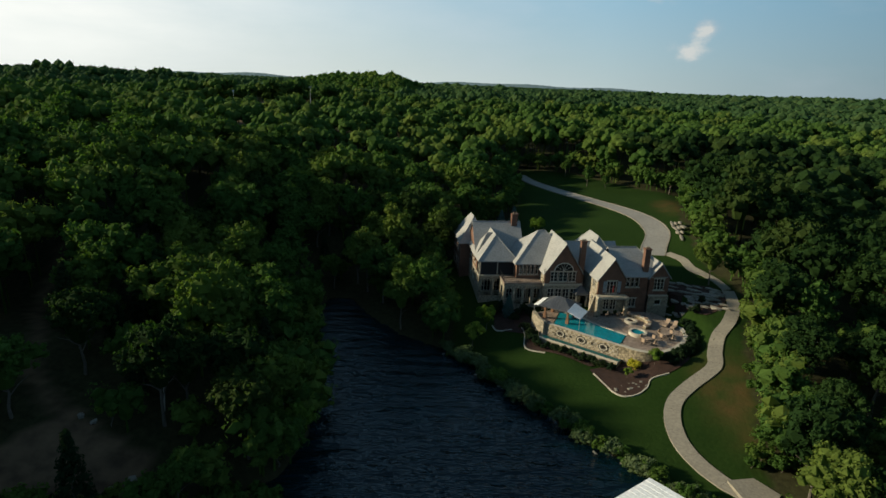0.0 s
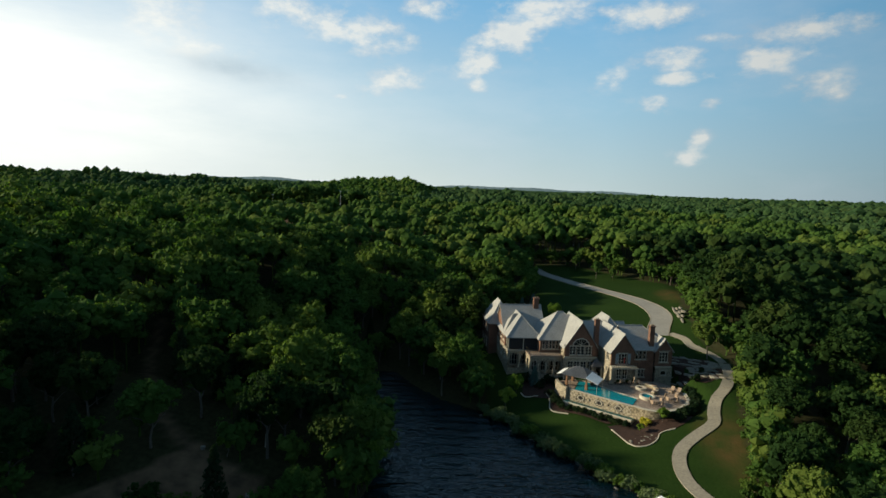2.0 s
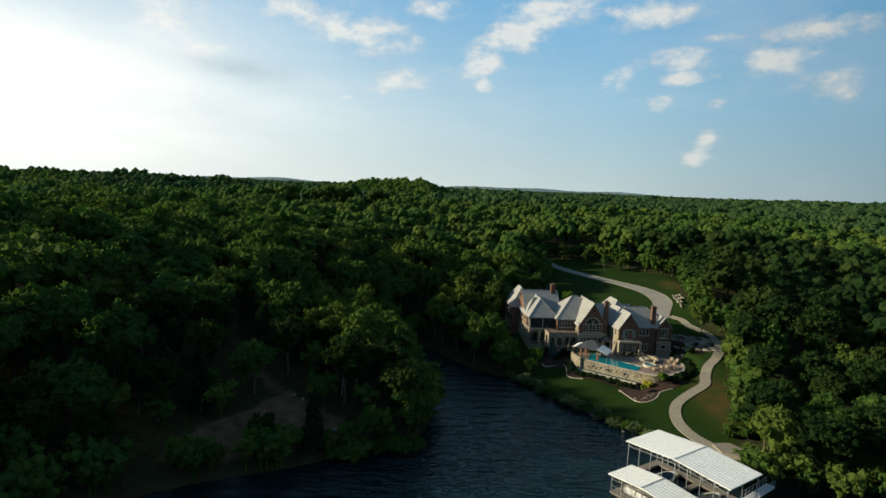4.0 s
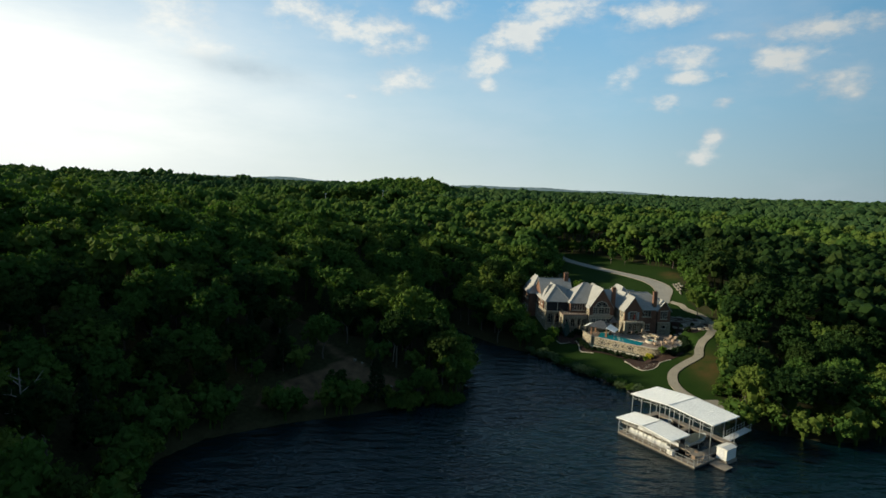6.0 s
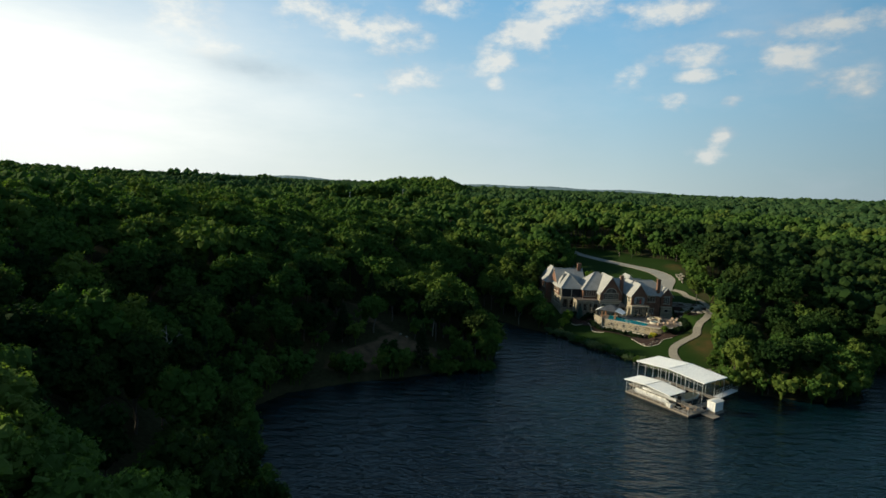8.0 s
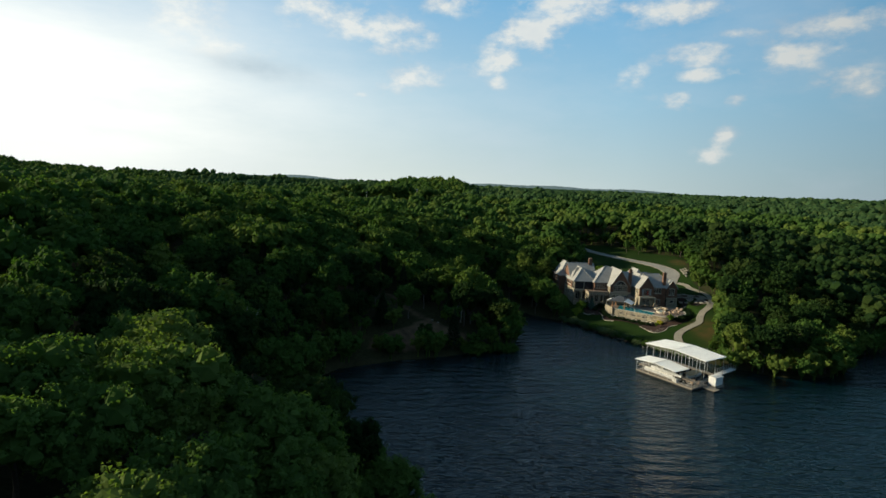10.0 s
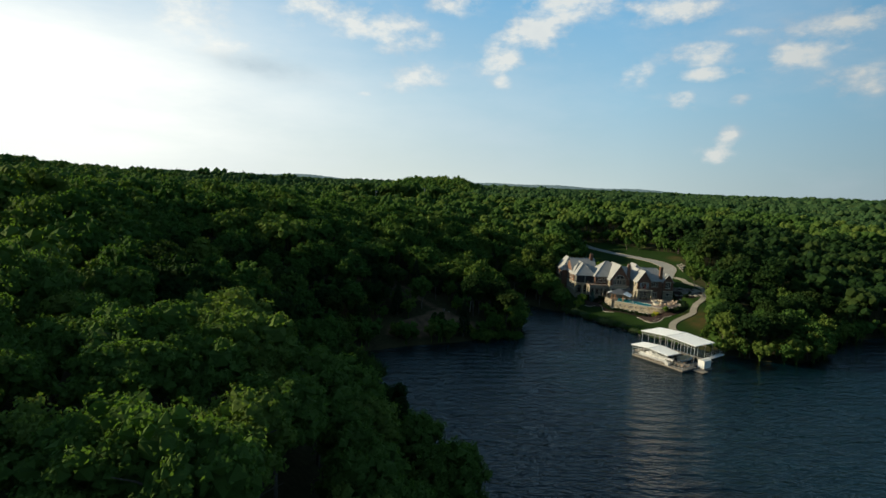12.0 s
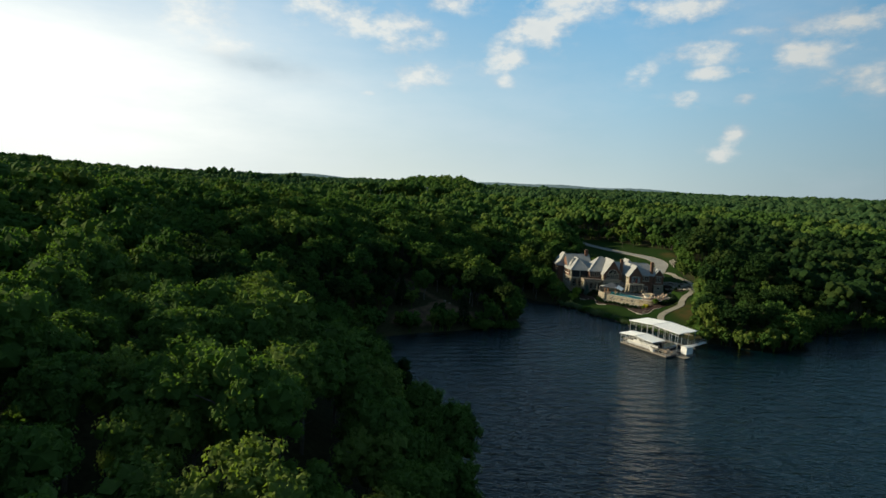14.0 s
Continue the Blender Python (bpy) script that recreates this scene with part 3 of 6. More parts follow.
OCTA = np.array([(0, 2, 4), (2, 1, 4), (1, 3, 4), (3, 0, 4), (2, 0, 5), (1, 2, 5), (3, 1, 5), (0, 3, 5)])
OCTA_V = np.array([(1, 0, 0), (-1, 0, 0), (0, 1, 0), (0, -1, 0), (0, 0, 1), (0, 0, -1)], float)


def unit(v):
    return v / (np.linalg.norm(v, axis=-1, keepdims=True) + 1e-9)


def spiral(rng, n, top, low):
    """Directions spread evenly over a sphere, from the height top down to low."""
    k = np.arange(n) + 0.5
    up = top + (low - top) * k / n
    ang = k * 2.39996 + rng.uniform(0, 6.28)
    flat = np.sqrt(np.maximum(0.01, 1 - up ** 2))
    return np.stack([np.cos(ang) * flat, np.sin(ang) * flat, up], -1)


def leaf_sprays(rng, c, r, n, size, out):
    """Sprays of leaves round one clump, most of them on its outer and upper side."""
    d = unit(unit(rng.normal(size=(n, 3))) + 0.35 * out + np.array([0, 0, 0.35]))
    p = c + d * r * rng.uniform(0.78, 1.16, (n, 1))
    nrm = unit(d + rng.normal(scale=0.38, size=(n, 3)))
    t1 = unit(np.cross(nrm, rng.normal(size=(n, 3))))
    t2 = np.cross(nrm, t1)
    s = size * rng.uniform(0.6, 1.3, (n, 1))
    return np.stack([p - t1 * s, p + t1 * s * 0.55 - t2 * s * 0.75, p + t1 * s * 0.7 + t2 * s * 0.7], 1)


def clump_core(rng, c, r):
    """The close inner leaves of a clump."""
    v = unit(OCTA_V + rng.normal(scale=0.25, size=(6, 3))) * r * rng.uniform(0.6, 0.95, (6, 1))
    return (c + v)[OCTA]


def icosahedron():
    bm = bmesh.new()
    bmesh.ops.create_icosphere(bm, subdivisions=1, radius=1.0)
    v, f = np.array([v.co[:] for v in bm.verts]), np.array([[w.index for w in q.verts] for q in bm.faces])
    bm.free()
    return v, f


ICO_V, ICO = icosahedron()


def bough_core(rng, c, r):
    """The closed mass of leaves of one bough."""
    return (c + ICO_V * r * rng.uniform(0.78, 1.08, (len(ICO_V), 1)) * np.array([1, 1, 0.84]))[ICO]


def crown_points(rng, lobes, clumps, sprays, size, width, tall, base, cone=0.0):
    """One crown as triangles: boughs of uneven size that make up the crown, leaf clumps over each bough, sprays over each clump."""
    out = []
    if cone:
        n = lobes * clumps
        k = (np.arange(n) + 0.5) / n
        ang = k * n * 2.39996
        jit = rng.uniform(0.75, 1.1, n)
        for c, r in zip(np.stack([np.cos(ang) * width * k * 0.8 * jit, np.sin(ang) * width * k * 0.8 * jit, base + tall * (1 - k ** 1.1)], -1), width * (0.14 + 0.22 * k)):
            o = unit(np.array([c[0], c[1], 0.3]))
            out += [clump_core(rng, c, r), leaf_sprays(rng, c, r, sprays, size, o)]
        return np.concatenate(out)
    lean = rng.normal(scale=0.10 * width, size=2)
    dirs = unit(spiral(rng, lobes, 0.97, -0.55) + rng.normal(scale=0.16, size=(lobes, 3)))
    reach = rng.uniform(0.42, 0.74, (lobes, 1))
    lc = dirs * reach * np.array([width, width, 0.46 * tall]) + np.array([lean[0], lean[1], base + tall * 0.50])
    lr = width * rng.uniform(0.27, 0.46, lobes) * (9 / lobes) ** 0.3
    mid = np.array([0, 0, base + tall * 0.30])
    for i in range(lobes):
        o = unit(lc[i] - mid)
        out.append(bough_core(rng, lc[i], lr[i] * (0.80 if clumps else 1.05)))
        if not clumps:
            out.append(leaf_sprays(rng, lc[i], lr[i] * 1.05, sprays, size, o))
            continue
        ds = unit(spiral(rng, clumps, 1.0, -0.8) + 0.35 * o + rng.normal(scale=0.2, size=(clumps, 3)))
        cs = lc[i] + ds * lr[i] * rng.uniform(0.72, 1.08, (clumps, 1)) * np.array([1, 1, 0.86])
        rs = lr[i] * rng.uniform(0.26, 0.50, clumps) * (14 / clumps) ** 0.35
        for j in range(clumps):
            deep = (np.linalg.norm(cs[j] - lc, axis=1) < 0.62 * lr) & (np.arange(lobes) != i)
            if deep.any():
                continue
            out += [clump_core(rng, cs[j], rs[j]), leaf_sprays(rng, cs[j], rs[j], max(1, int(sprays * (rs[j] / lr[i] / 0.38) ** 2)), size, unit(cs[j] - mid))]
    return np.concatenate(out)


def core_quads(rng, width, tall, base, rings=5, around=8):
    """The shaded inner mass of a crown: an uneven closed shell well inside the sprays."""
    v = []
    for i in range(rings + 1):
        a = math.pi * i / rings
        for j in range(around):
            b = 2 * math.pi * j / around
            r = 0.38 * width * rng.uniform(0.75, 1.05) * math.sin(a) + 0.01
            v.append((r * math.cos(b), r * math.sin(b), base + tall * (0.42 + 0.30 * math.cos(a))))
    v = np.array(v)
    q = []
    for i in range(rings):
        for j in range(around):
            q.append((i * around + j, (i + 1) * around + j, (i + 1) * around + (j + 1) % around, i * around + (j + 1) % around))
    q = np.array(q)
    return v[np.concatenate([q[:, :3], q[:, (0, 2, 3)]])]


def trunk_mesh(name, rng, tall, crown_base, width, mat=BARK, limbs=6, r0=0.22):
    bm = bmesh.new()
    p, r = Vector((0, 0, -0.6)), r0
    top = crown_base + (tall - crown_base) * 0.55
    n = 4
    for i in range(n):
        q = Vector((rng.uniform(-0.2, 0.2), rng.uniform(-0.2, 0.2), -0.6 + (top + 0.6) * (i + 1) / n))
        bar(bm, p, q, r, r * 0.74, 7)
        p, r = q, r * 0.74
    for i in range(limbs):
        a = i * 2.4 + rng.uniform(0, 0.6)
        z = crown_base * 0.9 + (top - crown_base * 0.9) * (i + 0.3) / limbs
        s = Vector((0, 0, z))
        e = Vector((math.cos(a) * width * 0.6, math.sin(a) * width * 0.6, z + width * 0.45))
        m = (s + e) / 2 + Vector((0, 0, 0.25))
        bar(bm, s, m, r0 * 0.42, r0 * 0.28, 5)
        bar(bm, m, e, r0 * 0.28, r0 * 0.1, 5)
    me = bpy.data.meshes.new(name)
    bm.to_mesh(me)
    bm.free()
    me.materials.append(mat)
    return me


def as_mesh(name, quads, mat):
    n = len(quads)
    return quad_mesh(name, quads.reshape(-1, 3), np.arange(3 * n).reshape(n, 3), mat)


def tree_kind(seed, name, label, width, tall, base, mat, lobes=18, clumps=8, sprays=8, size=0.165, cone=0.0, limbs=6, r0=0.22):
    """One tree with a trunk and a crown, to be copied."""
    rng = np.random.default_rng(seed)
    t = thing(name, label, "tree")
    q = crown_points(rng, lobes, clumps, sprays, size, width, tall - base, base, cone=cone)
    if not cone:
        q = np.concatenate([q, core_quads(rng, width, tall - base, base)])
    trunk = new("trunk", trunk_mesh("trunk", rng, tall, base, width, limbs=limbs, r0=r0))
    crown = new("crown", as_mesh("crown", q, mat))
    trunk.parent = crown.parent = t
    return t


def remove_thing(t):
    for o in (*t.children_recursive, t):
        bpy.data.objects.remove(o)


OAKS = [tree_kind(11 + i, "oak_tree", "leafy green oak tree in the lakeside woods", w, h, b, LEAF)
        for i, (w, h, b) in enumerate(((4.1, 12.0, 2.8), (4.5, 12.8, 3.2), (3.7, 11.2, 2.6), (4.8, 12.3, 3.0), (4.0, 13.2, 3.4)))]
# finer crowns for the nearest trees, their leaf colour brightened as by sun
FINE_OAKS = [tree_kind(111 + i, "oak_tree", "leafy green oak tree in the lakeside woods", w, h, b, SUNLIT, n, 9, 20, 0.15)
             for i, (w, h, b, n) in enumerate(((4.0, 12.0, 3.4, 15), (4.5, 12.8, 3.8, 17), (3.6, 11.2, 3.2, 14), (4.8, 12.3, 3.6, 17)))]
# oaks whose leaf colour has shade painted in
SHADED_OAKS = [tree_kind(171 + i, "oak_tree", "oak tree with shade-darkened leaves in the lakeside woods", w, h, b, SHADED)
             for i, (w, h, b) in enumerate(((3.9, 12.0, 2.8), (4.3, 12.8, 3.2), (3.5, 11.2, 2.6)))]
CEDARS = [tree_kind(31 + i, "cedar_tree", "dark green cedar tree in the lakeside woods", w, h, 0.8, CEDAR, 8, 8, 20, 0.17, cone=1.0, limbs=0, r0=0.16)
          for i, (w, h) in enumerate(((1.9, 8.5), (2.2, 7.2)))]
SHRUBS = [tree_kind(41 + i, "shoreline_shrub", "low leafy shrub at the water's edge", w, h, 0.2, LEAF, 4, 7, 16, 0.12, limbs=3, r0=0.06)
          for i, (w, h) in enumerate(((1.1, 1.5), (1.4, 1.9), (0.8, 1.1)))]


PALE_SHRUBS = [tree_kind(46 + i, "shoreline_shrub", "pale grey-green leafy shrub on the lawn's bank", w, h, 0.2, PALE, 5, 6, 14, 0.13, limbs=3, r0=0.06)
               for i, (w, h) in enumerate(((1.2, 1.5), (1.5, 1.7)))]


def place(kind, x, y, scale=1.0, turn=None, sink=0.0, tilt=0.0):
    a = random.uniform(0, 360) if turn is None else turn
    c = copy_thing(kind, pose(x, y, height(x, y) - sink, tilt, 0, a))
    c.scale = (scale * random.uniform(0.92, 1.08), scale * random.uniform(0.92, 1.08), scale * random.uniform(0.9, 1.1))
    return c


# where trees stand: a jittered grid over the land, clear of the lawn, the glade and the trail
rng = np.random.default_rng(5)


def scatter_trees(x0, x1, y0, y1, step, seed):
    r = np.random.default_rng(seed)
    xs, ys = np.meshgrid(np.arange(x0, x1, step), np.arange(y0, y1, step))
    xs = xs + (np.arange(xs.shape[0]) % 2)[:, None] * step / 2
    x = (xs + r.uniform(-0.42, 0.42, xs.shape) * step).ravel()
    y = (ys + r.uniform(-0.42, 0.42, ys.shape) * step).ravel()
    d = shore(x, y)
    far_enough = d > 0.6
    grown = LAWN
    ok = far_enough & ~inside(grown, x, y) & ~inside(GLADE, x, y) & (line_gap(TRAIL, x, y) > 1.5)
    ok &= ~inside(FIELD, x, y)
    ok &= line_gap(LAWN + LAWN[:1], x, y) > 1.6
    return x[ok], y[ok], d[ok]


FINE = (-125, 80, -110, 150)
x, y, d = scatter_trees(*FINE, 6.2, 1)
x2, y2, d2 = scatter_trees(-125, 0, -110, 0, 6.5, 14)
north = y > 0
x, y, d = np.concatenate([x[north], x2]), np.concatenate([y[north], y2]), np.concatenate([d[north], d2])
order = np.argsort(np.where((y < 0) & (x > -78), 0.30 * d, d + 0.15 * np.abs(y - 20)))
near = np.zeros(len(x), bool)
near[order[:300]] = True
for px, py, pd in zip(x[near], y[near], d[near]):
    if (px + 38) ** 2 + (py - 55) ** 2 < 260 and random.random() < 0.45 or random.random() < 0.05:
        place(random.choice(CEDARS), px, py, random.uniform(0.8, 1.15))
    else:
        edge = 0.80 + 0.20 * min(1, pd / 7)
        # sunlit and shaded leaf colours are picked by where the tree stands
        place(random.choice(FINE_OAKS if py < -34 else SHADED_OAKS if random.random() < (0.75 if px > 38 else 0.7 if py < 62 else 0.2) else OAKS), px, py, edge * random.uniform(0.74, 1.16), sink=0.1)


def forest(name, label, xs, ys, templates, seed, lo=0.74, hi=1.18, mat=LEAF):
    """All the woods farther off, in one mesh."""
    r = np.random.default_rng(seed)
    out, tint = [], []
    zs = ground(xs, ys)
    for px, py, pz in zip(xs, ys, zs):
        q = templates[r.integers(len(templates))]
        a, s = r.uniform(0, 6.283), r.uniform(lo, hi)
        ca, sa = math.cos(a) * s, math.sin(a) * s
        x2 = q[..., 0] * ca - q[..., 1] * sa + px
        y2 = q[..., 0] * sa + q[..., 1] * ca + py
        out.append(np.stack([x2, y2, q[..., 2] * s * r.uniform(0.9, 1.12) + pz], -1).astype(np.float32))
        tint.append(np.full(len(q) * 3, r.uniform(), np.float32))
    q = np.concatenate(out)
    n = len(q)
    me = quad_mesh(name, q.reshape(-1, 3), np.arange(3 * n).reshape(n, 3), mat, tint=np.concatenate(tint))
    return tagged(new(name, me), label, "woods", kind="stuff")


def template(seed, lobes, clumps, sprays, size, w, h, b):
    r = np.random.default_rng(seed)
    q = [crown_points(r, lobes, clumps, sprays, size, w, h - b, b)]
    if clumps:
        q.append(core_quads(r, w, h - b, b))
    t = 0.16
    stem = np.array([[(-t, -t, -0.5), (t, -t, -0.5), (0, 0, b + 4)], [(t, -t, -0.5), (0, t, -0.5), (0, 0, b + 4)], [(0, t, -0.5), (-t, -t, -0.5), (0, 0, b + 4)]])
    return np.concatenate([*q, stem])


MID = [template(60 + i, 12, 3, 5, 0.22, w, h, b) for i, (w, h, b) in enumerate(((4.1, 12.0, 4.6), (4.5, 12.6, 4.8), (3.7, 11.6, 4.4), (4.8, 12.4, 4.8), (4.1, 13.2, 5.2)))]
# woods right of the lawn take the leaf colour with shade in it
shaded_side = x > 38
forest("near_woods", "dense green oak woods on the hillsides", x[~near & ~shaded_side], y[~near & ~shaded_side], MID, 21)
forest("near_woods", "dense oak woods with shade-darkened leaves beside the lawn", x[~near & shaded_side], y[~near & shaded_side], MID, 29, mat=SHADED)
x, y, d = scatter_trees(*FINE, 6.4, 9)
k = (d < 26) & (y > 4) & (np.random.default_rng(4).uniform(size=len(d)) < 0.75)
ex, ey = [x[k]], [y[k]]
for a, b in zip(LAKE[1:21] + LAKE[25:34], LAKE[2:22] + LAKE[26:35]):
    r = np.random.default_rng(int(abs(a[0] * 7 + a[1])))
    n = int(math.dist(a, b) / 2.1)
    f = r.uniform(0, 1, n)
    nx_, ny_ = (b[1] - a[1]) / math.dist(a, b), -(b[0] - a[0]) / math.dist(a, b)
    off = r.uniform(0.1, 1.3, n)
    sx, sy = a[0] + (b[0] - a[0]) * f, a[1] + (b[1] - a[1]) * f
    side = 1 if float(shore(np.array([sx.mean() + nx_ * 2]), np.array([sy.mean() + ny_ * 2]))[0]) > 0 else -1
    keep = ~((sx > -34) & (sx < -26) & (sy > 38) & (sy < 47)) & (np.abs(sy) < 130)
    ex.append((sx + side * nx_ * off)[keep])
    ey.append((sy + side * ny_ * off)[keep])
for a, b in zip(LAWN[6:] + LAWN[:1], LAWN[7:] + LAWN[:2]):
    r = np.random.default_rng(int(abs(a[0] * 5 + a[1])))
    n = int(math.dist(a, b) / 1.7)
    f, off = r.uniform(0, 1, n), r.uniform(0.9, 3.2, n)
    ex.append(a[0] + (b[0] - a[0]) * f + (b[1] - a[1]) / math.dist(a, b) * off)
    ey.append(a[1] + (b[1] - a[1]) * f - (b[0] - a[0]) / math.dist(a, b) * off)
x, y = np.concatenate(ex), np.concatenate(ey)
ok = (shore(x, y) > 0.05) & ~inside(LAWN, x, y)
x, y = x[ok], y[ok]
k = np.ones(len(x), bool)
forest("understorey", "young oaks and saplings under the lakeside trees", x[k], y[k], [template(70 + i, 6, 3, 4, 0.22, w, h, 0.6) for i, (w, h) in enumerate(((2.6, 6.5), (2.2, 5.5), (3.0, 7.5)))], 25)


def lowered(q, k):
    """The same crown, pressed flatter."""
    return q * np.array([1, 1, k])


def wedge(xs, ys, az0, az1, r0, r1, cx=-29.0, cy=-113.0):
    a, r = np.degrees(np.arctan2(xs - cx, ys - cy)), np.hypot(xs - cx, ys - cy)
    return (a > az0) & (a < az1) & (r > r0) & (r < r1)


def outside(xs, ys):
    return ~((xs > FINE[0]) & (xs < FINE[1]) & (ys > FINE[2]) & (ys < FINE[3]))


def inner(u, v):
    """The stretch of woods near enough to show each crown's boughs."""
    return (u > -330) & (u < 330) & (v < 330) & wedge(u, v, -50, 46, 0, 460) | wedge(u, v, -47, -27, 0, 570)


x, y, d = scatter_trees(-440, 330, -140, 420, 6.3, 2)
k = outside(x, y) & inner(x, y)
FARTHER = [template(80 + i, 10, 0, 4, 0.34, w, h, b) for i, (w, h, b) in enumerate(((4.0, 12, 5.4), (4.4, 12.2, 5.6), (3.6, 11.5, 5.2), (4.8, 12.4, 5.8)))]
# shade of the woods along the lake arm comes from the leaf colour
shaded_side = (x > 60) & (y < 190)
forest("middle_woods", "dense green oak woods on the farther slopes", x[k & ~shaded_side], y[k & ~shaded_side], FARTHER, 22)
forest("middle_woods", "dense oak woods with shade-darkened leaves along the lake arm", x[k & shaded_side], y[k & shaded_side], FARTHER, 28, mat=SHADED)


def hill(u, v):
    return ((u + 71) / 49) ** 6 + ((v - 500) / 108) ** 4


x, y, d = scatter_trees(-700, 700, -140, 760, 8.2, 3)
k = wedge(x, y, -46, 44, 330, 800) & ~inner(x, y) & (hill(x, y) > 1)
# far and skyline woods carry painted haze in their leaf colour
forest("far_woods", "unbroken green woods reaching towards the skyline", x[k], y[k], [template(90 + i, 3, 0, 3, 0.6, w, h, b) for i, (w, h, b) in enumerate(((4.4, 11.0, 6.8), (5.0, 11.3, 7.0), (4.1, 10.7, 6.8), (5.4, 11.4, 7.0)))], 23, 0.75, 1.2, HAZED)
x, y, d = scatter_trees(-1000, 1000, 300, 1300, 11.0, 13)
k = wedge(x, y, -46, 44, 800, 1400)
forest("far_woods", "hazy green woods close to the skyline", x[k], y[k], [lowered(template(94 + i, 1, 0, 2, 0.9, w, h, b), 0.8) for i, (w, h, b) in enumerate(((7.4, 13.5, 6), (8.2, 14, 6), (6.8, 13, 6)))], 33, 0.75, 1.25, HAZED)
x, y, d = scatter_trees(-165, -15, 395, 610, 7.2, 12)
k = hill(x, y) < 1
forest("hilltop_woods", "dark wooded hill standing over the skyline", x[k], y[k], [template(85 + i, 6, 0, 7, 0.6, w, h, b) for i, (w, h, b) in enumerate(((4.8, 12, 2), (5.4, 12.5, 2)))], 27)
x, y, d = scatter_trees(-2600, 2600, 900, 4000, 96, 6)
k = wedge(x, y, -46, 44, 1380, 4200)
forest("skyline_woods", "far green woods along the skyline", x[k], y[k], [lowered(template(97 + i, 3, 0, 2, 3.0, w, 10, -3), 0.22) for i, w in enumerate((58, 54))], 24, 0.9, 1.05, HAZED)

# ---- the house ----
FLOOR1, FLOOR2, EAVES = 4.4, 7.7, 10.8
house = thing("house", "large brick and stone lakeside mansion with steep grey slate roofs", "house", (26.5, 92.0, 0), 6.0)


def on_face(face, c, a, d):
    """Plan point of a facade: a along it, d inwards from its outer plane c."""
    return {"S": (a, c + d), "N": (a, c - d), "W": (c + d, a), "E": (c - d, a)}[face]


def face_box(bm, face, c, a0, a1, d0, d1, z0, z1):
    p, q = on_face(face, c, a0, d0), on_face(face, c, a1, d1)
    box(bm, min(p[0], q[0]), max(p[0], q[0]), min(p[1], q[1]), max(p[1], q[1]), z0, z1)


def window(face, c, a0, a1, z0, z1, cols=2, rows=2, arch=0.0, trim=True):
    """A recessed window in its opening: stone surround, frame with glazing bars, and panes."""
    bm = bmesh.new()
    f = 0.09
    loops = []
    for d, g in ((0.08, 0), (0.08, f), (0.2, f), (0.2, 0)):
        loops.append([bm.verts.new((*on_face(face, c, a, d), z)) for a, z in ((a0 + g, z0 + g), (a1 - g, z0 + g), (a1 - g, z1 - g), (a0 + g, z1 - g))])
    for p, q in zip(loops, loops[1:] + loops[:1]):
        for i in range(4):
            bm.faces.new((p[i], p[(i + 1) % 4], q[(i + 1) % 4], q[i]))
    w = part("window", bm, FRAME, house, "cream-framed window with glazing bars")
    for i in range(1, cols):
        a = a0 + (a1 - a0) * i / cols
        bm = bmesh.new()
        face_box(bm, face, c, a - 0.05, a + 0.05, 0.10, 0.19, z0 + f, z1 - f)
        part("glazing_bar", bm, FRAME, w)
    for i in range(1, rows):
        z = z0 + (z1 - z0) * i / rows
        bm = bmesh.new()
        face_box(bm, face, c, a0 + f, a1 - f, 0.12, 0.185, z - 0.03, z + 0.03)
        part("glazing_bar", bm, FRAME, w)
    for i in range(cols):
        bm = bmesh.new()
        face_box(bm, face, c, a0 + (a1 - a0) * i / cols + 0.04, a0 + (a1 - a0) * (i + 1) / cols - 0.04, 0.15, 0.17, z0 + 0.02, z1 - 0.02)
        part("pane", bm, GLASS, w)
    if trim:
        bm = bmesh.new()
        face_box(bm, face, c, a0 - 0.15, a1 + 0.15, -0.08, 0.1, z0 - 0.16, z0)
        part("sill", bm, TRIM, w)
        bm = bmesh.new()
        face_box(bm, face, c, a0 - 0.12, a1 + 0.12, -0.05, 0.1, z1, z1 + 0.18)
        part("lintel", bm, TRIM, w)
    return w


def facade(name, mat, face, c, a0, a1, z0, z1, holes=(), thick=0.35, label=""):
    """A wall with openings that go through it. holes: (a0, a1, z0, z1)."""
    us = sorted({a0, a1, *[v for h in holes for v in h[:2]]})
    zs = sorted({z0, z1, *[v for h in holes for v in h[2:4]]})
    bm = bmesh.new()
    for u0, u1 in zip(us, us[1:]):
        for b0, b1 in zip(zs, zs[1:]):
            um, zm = (u0 + u1) / 2, (b0 + b1) / 2
            if not any(h[0] < um < h[1] and h[2] < zm < h[3] for h in holes):
                face_box(bm, face, c, u0, u1, 0, thick, b0, b1)
    bmesh.ops.remove_doubles(bm, verts=bm.verts, dist=0.0005)
    return part(name, bm, mat, house, label)


def glazed(name, mat, face, c, a0, a1, z0, z1, wins=(), label=""):
    """A facade with a window in each hole: (a0, a1, z0, z1, cols, rows)."""
    w = facade(name, mat, face, c, a0, a1, z0, z1, [h[:4] for h in wins], label=label)
    for h in wins:
        window(face, c, *h)
    return w


